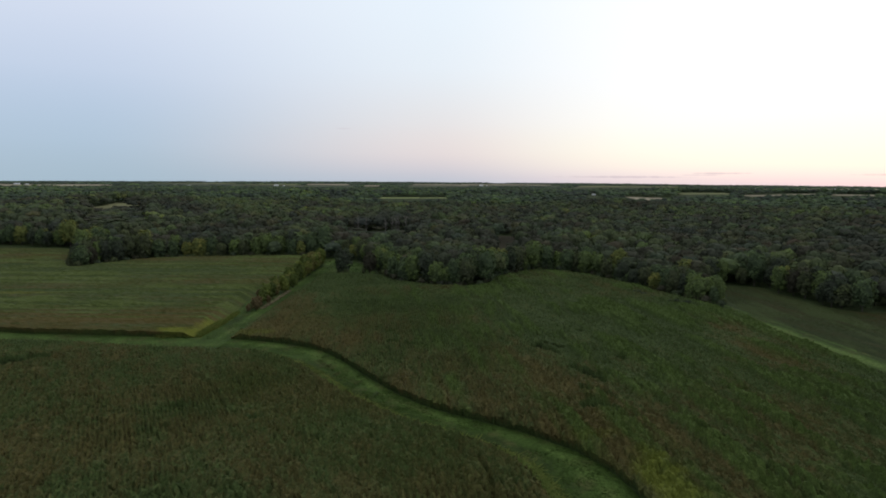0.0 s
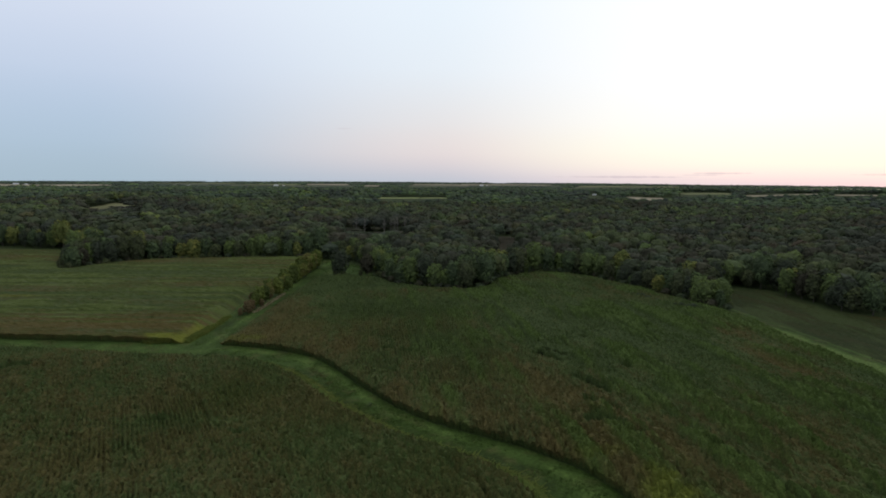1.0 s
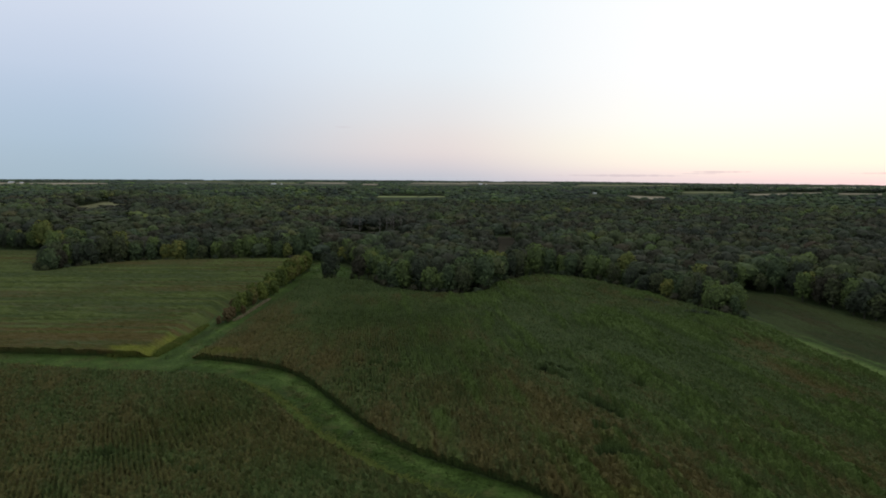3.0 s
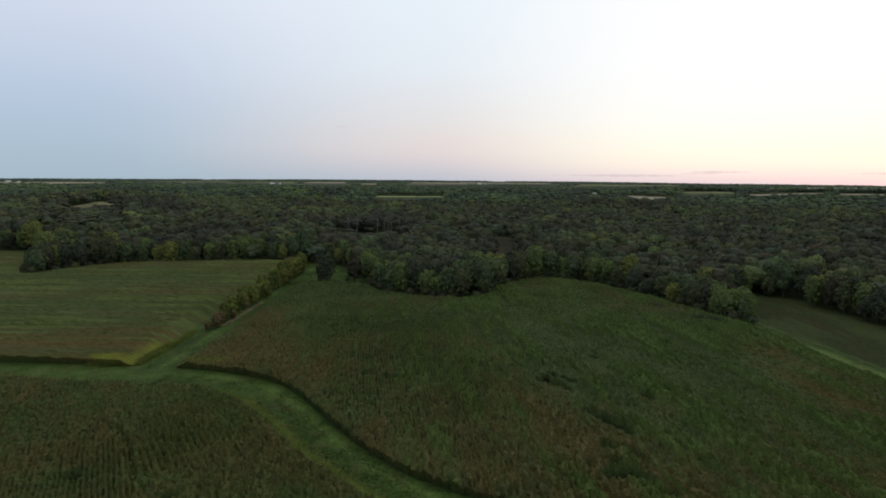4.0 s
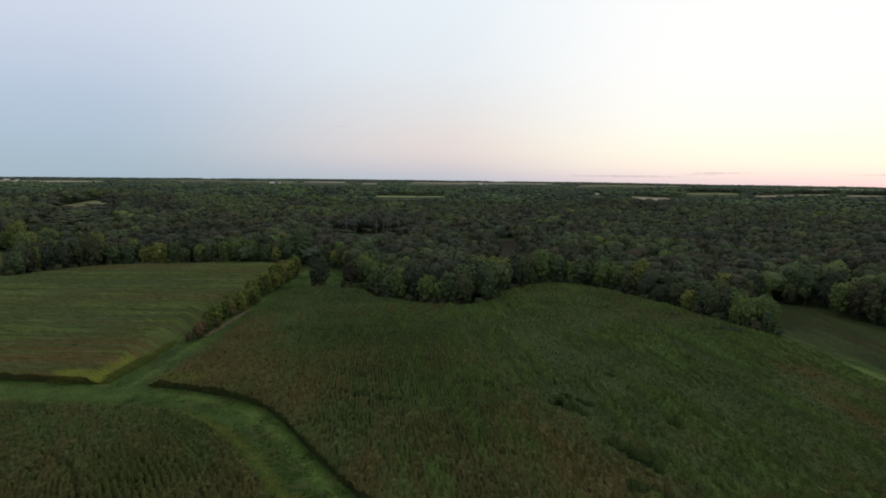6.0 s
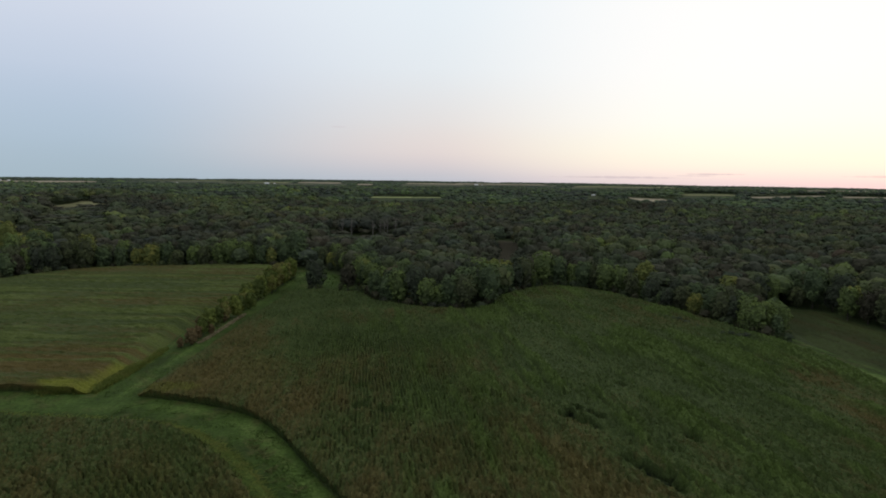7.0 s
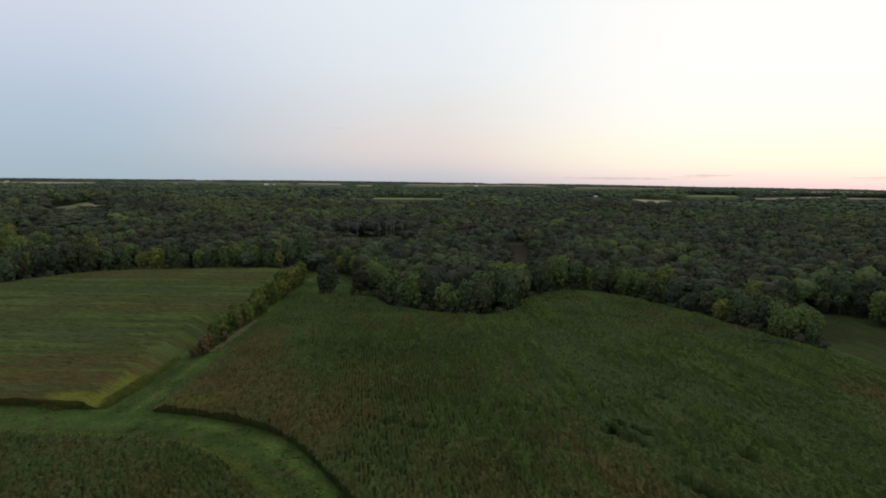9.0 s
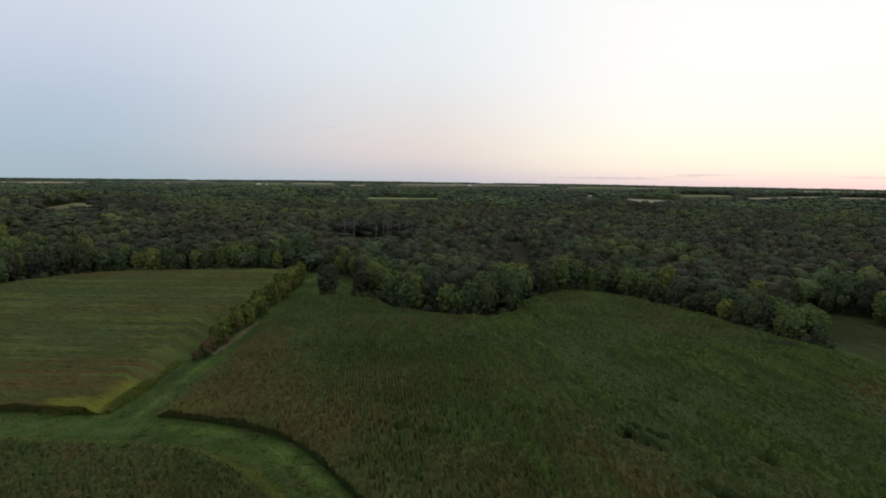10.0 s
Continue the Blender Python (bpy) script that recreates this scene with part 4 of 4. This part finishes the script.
def scatter(rmin, rmax, step, seed, keep=None):
    r = np.random.default_rng(seed)
    lim = math.radians(46)
    a = np.arange(-rmax, rmax, step)
    X, Y = np.meshgrid(a, np.arange(0, rmax, step), indexing="ij")
    X = (X + r.uniform(-.42, .42, X.shape) * step).ravel(); Y = (Y + r.uniform(-.42, .42, Y.shape) * step).ravel()
    d = np.hypot(X, Y - 20)
    k = (d > rmin) & (d <= rmax) & (np.abs(np.arctan2(X, Y - 20)) < lim) & ~inside(OPEN_LAND, X, Y) & ~open_spot(X, Y)
    if keep is not None:
        k &= keep(X, Y)
    return np.stack([X[k], Y[k]], 1)


near_pts = scatter(150, 500, 8.8, 21)
if PLACED:
    P = np.array(PLACED)
    near_pts = near_pts[[((P - q) ** 2).sum(1).min() > 22 for q in near_pts]]
wood("woodland", near_pts, wood_variants(10, 13, .15, 8, 300, 2), 6.4, 15.5, 31, "dense dark green broadleaf woodland behind the fields", -.04)
wood("woodland", scatter(500, 920, 10.3, 22), wood_variants(5, 7, .22, 8, 320), 7.3, 15, 32, "dense dark green woodland on the rise", -.02, .0)
# lighter, bluer leaves here: aerial haze painted into the crowns
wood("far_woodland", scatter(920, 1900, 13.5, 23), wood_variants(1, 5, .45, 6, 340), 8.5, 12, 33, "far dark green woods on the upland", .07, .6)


def sparse(x, y):
    return vnoise(x / 2.5, y, 90, 3) > np.interp(np.hypot(x, y), [1900, 2600, 4900], [.22, .36, .44])


# painted haze again, bluer still toward the horizon
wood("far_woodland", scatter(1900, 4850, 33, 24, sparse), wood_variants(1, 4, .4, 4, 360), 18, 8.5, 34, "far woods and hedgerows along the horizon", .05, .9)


# ---- pale bare trees on the open slope in the woods ----
def bare_tree(seed, x, y, h):
    r = np.random.default_rng(seed)
    e = new("bare_tree")
    e.location = (x, y, float(ground_z(x, y)) - .2)
    tv, tf = trunk(seed, h, h * .3, h * .020, 6)
    part("trunk", mesh_from("trunk", tv, tf, M_PALE), e)
    V, F, n = [], [], 0
    for k in range(8):
        a = k * 2.4 + r.random()
        o = np.array([0, 0, h * (.45 + .05 * k)])
        m = o + np.array([math.cos(a), math.sin(a), .9]) * h * .14
        lv, lf = tube([o, (o + m) / 2 + (0, 0, -.1), m], [h * .010, h * .007, .04], 4)
        V.append(lv); F.append(lf + n); n += len(lv)
    part("branches", mesh_from("branches", np.vstack(V), np.vstack(F), M_PALE), e)
    tagged(e, "pale grey leafless tree standing at the wood's inner edge", "tree", "bare trees in the woods")


for k, x in enumerate((-81, -73.5, -55, -49, -45, -43, -36)):
    bare_tree(500 + k, x, 526 + rng.normal(0, 2.0), 16 + 3 * rng.random())


# ---- meadows and ripe fields among the woods ----
def patch(name, cx, cy, a, b, mat, label, z=.3, shear=0.0):
    n = 14
    u = np.linspace(-1, 1, n)
    U, W = np.meshgrid(u, u, indexing="ij")
    X, Y = cx + U * a + shear * W * b, cy + W * b
    i = np.arange(n * n).reshape(n, n)
    f = np.stack([i[:-1, :-1], i[1:, :-1], i[1:, 1:], i[:-1, 1:]], -1).reshape(-1, 4)
    v = np.stack([X, Y, ground_z(X, Y) + z], -1).reshape(-1, 3)
    tagged(new(name, mesh_from(name, v, f, mat, smooth=True)), label, "field", kind="structure")


for cx, cy, a, b, _, k in MEADOWS:
    mat, label = {"H": (M_HAY, "pale hay meadow in a clearing of the woods"), "G": (M_LEY, "light green meadow among the woods"), "S": (M_STUBBLE, "tan ripe field among the woods")}[k]
    patch("meadow", cx, cy, a, b, mat, label, 3.5 if cy > 2000 else .3)
patch("meadow", 49.5, 438, 8, 70, M_DULL, "rough brown grass in an opening of the woods, colour darkened for tree shade", shear=.121)
patch("meadow", -402, 676, 19, 54, M_PALEHAY, "pale hay meadow in a clearing of the woods", shear=-.1)


def far_plain():
    """Open farmland beyond the woods, out to the horizon."""
    a, d = np.radians(np.linspace(-50, 50, 61)), np.geomspace(2050, 4880, 34)
    A, R = np.meshgrid(a, d, indexing="ij")
    X, Y = R * np.sin(A), R * np.cos(A)
    i = np.arange(A.size).reshape(A.shape)
    f = np.stack([i[:-1, :-1], i[:-1, 1:], i[1:, 1:], i[1:, :-1]], -1).reshape(-1, 4)
    z = ground_z(X, Y) + np.interp(R, [2050, 2200], [-1, 2.0])
    tagged(new("far_fields", mesh_from("far_fields", np.stack([X, Y, z], -1).reshape(-1, 3), f[:, ::-1], M_PLAIN, smooth=True)), "patchwork of green and tan fields reaching the horizon", "field", kind="structure")


far_plain()


# ---- far farmsteads ----
def farm_building(x, y, size, rot):
    """A white farm building: walls, pitched metal roof, sliding door and windows."""
    e = new("farm_building" if size > 9 else "farmhouse")
    e.matrix_world = pose(x, y, float(ground_z(x, y)) - .3, 0, 0, rot)
    l, w, h, p = size, size * .5, size * .24, size * .16

    def box(name, cx, cy, cz, sx, sy, sz, mat, parent=e, label=""):
        v = np.array([(cx + a * sx / 2, cy + b * sy / 2, cz + c * sz / 2) for a in (-1, 1) for b in (-1, 1) for c in (-1, 1)])
        f = np.array([(0, 1, 3, 2), (4, 6, 7, 5), (0, 4, 5, 1), (2, 3, 7, 6), (0, 2, 6, 4), (1, 5, 7, 3)])
        return part(name, mesh_from(name, v, f, mat), parent, label)

    box("wall", 0, 0, h / 2, l, w, h, M_WHITE)
    o = .5
    v = [(-l / 2 - o, -w / 2 - o, h - .2), (l / 2 + o, -w / 2 - o, h - .2), (l / 2 + o, w / 2 + o, h - .2), (-l / 2 - o, w / 2 + o, h - .2), (-l / 2 - o, 0, h + p), (l / 2 + o, 0, h + p)]
    bm = bmesh.new()
    q = [bm.verts.new(c) for c in v]
    for f in ((0, 1, 5, 4), (2, 3, 4, 5), (0, 4, 3), (1, 2, 5), (3, 2, 1, 0)):
        bm.faces.new([q[i] for i in f])
    me = bpy.data.meshes.new("roof"); bm.to_mesh(me); bm.free(); me.materials.append(M_ROOF)
    part("roof", me, e)
    box("door", 0, -w / 2 - .05, h * .38, l * .16, .14, h * .76, M_ROOF)
    for k in (-.34, .34):
        box("window", l * k, -w / 2 - .05, h * .55, l * .07, .14, h * .28, M_GLASS)
    tagged(e, "small white farm building with a pale metal roof among far trees", "building", "far farm buildings")


for k, (x, y, kind) in enumerate(FARMS):
    farm_building(x, y, 8 if kind else 19, (12, -8, 20, 5, -14, 9, 0, 16)[k])
    if not kind:
        farm_building(x + 30, y + 14, 13, 80)
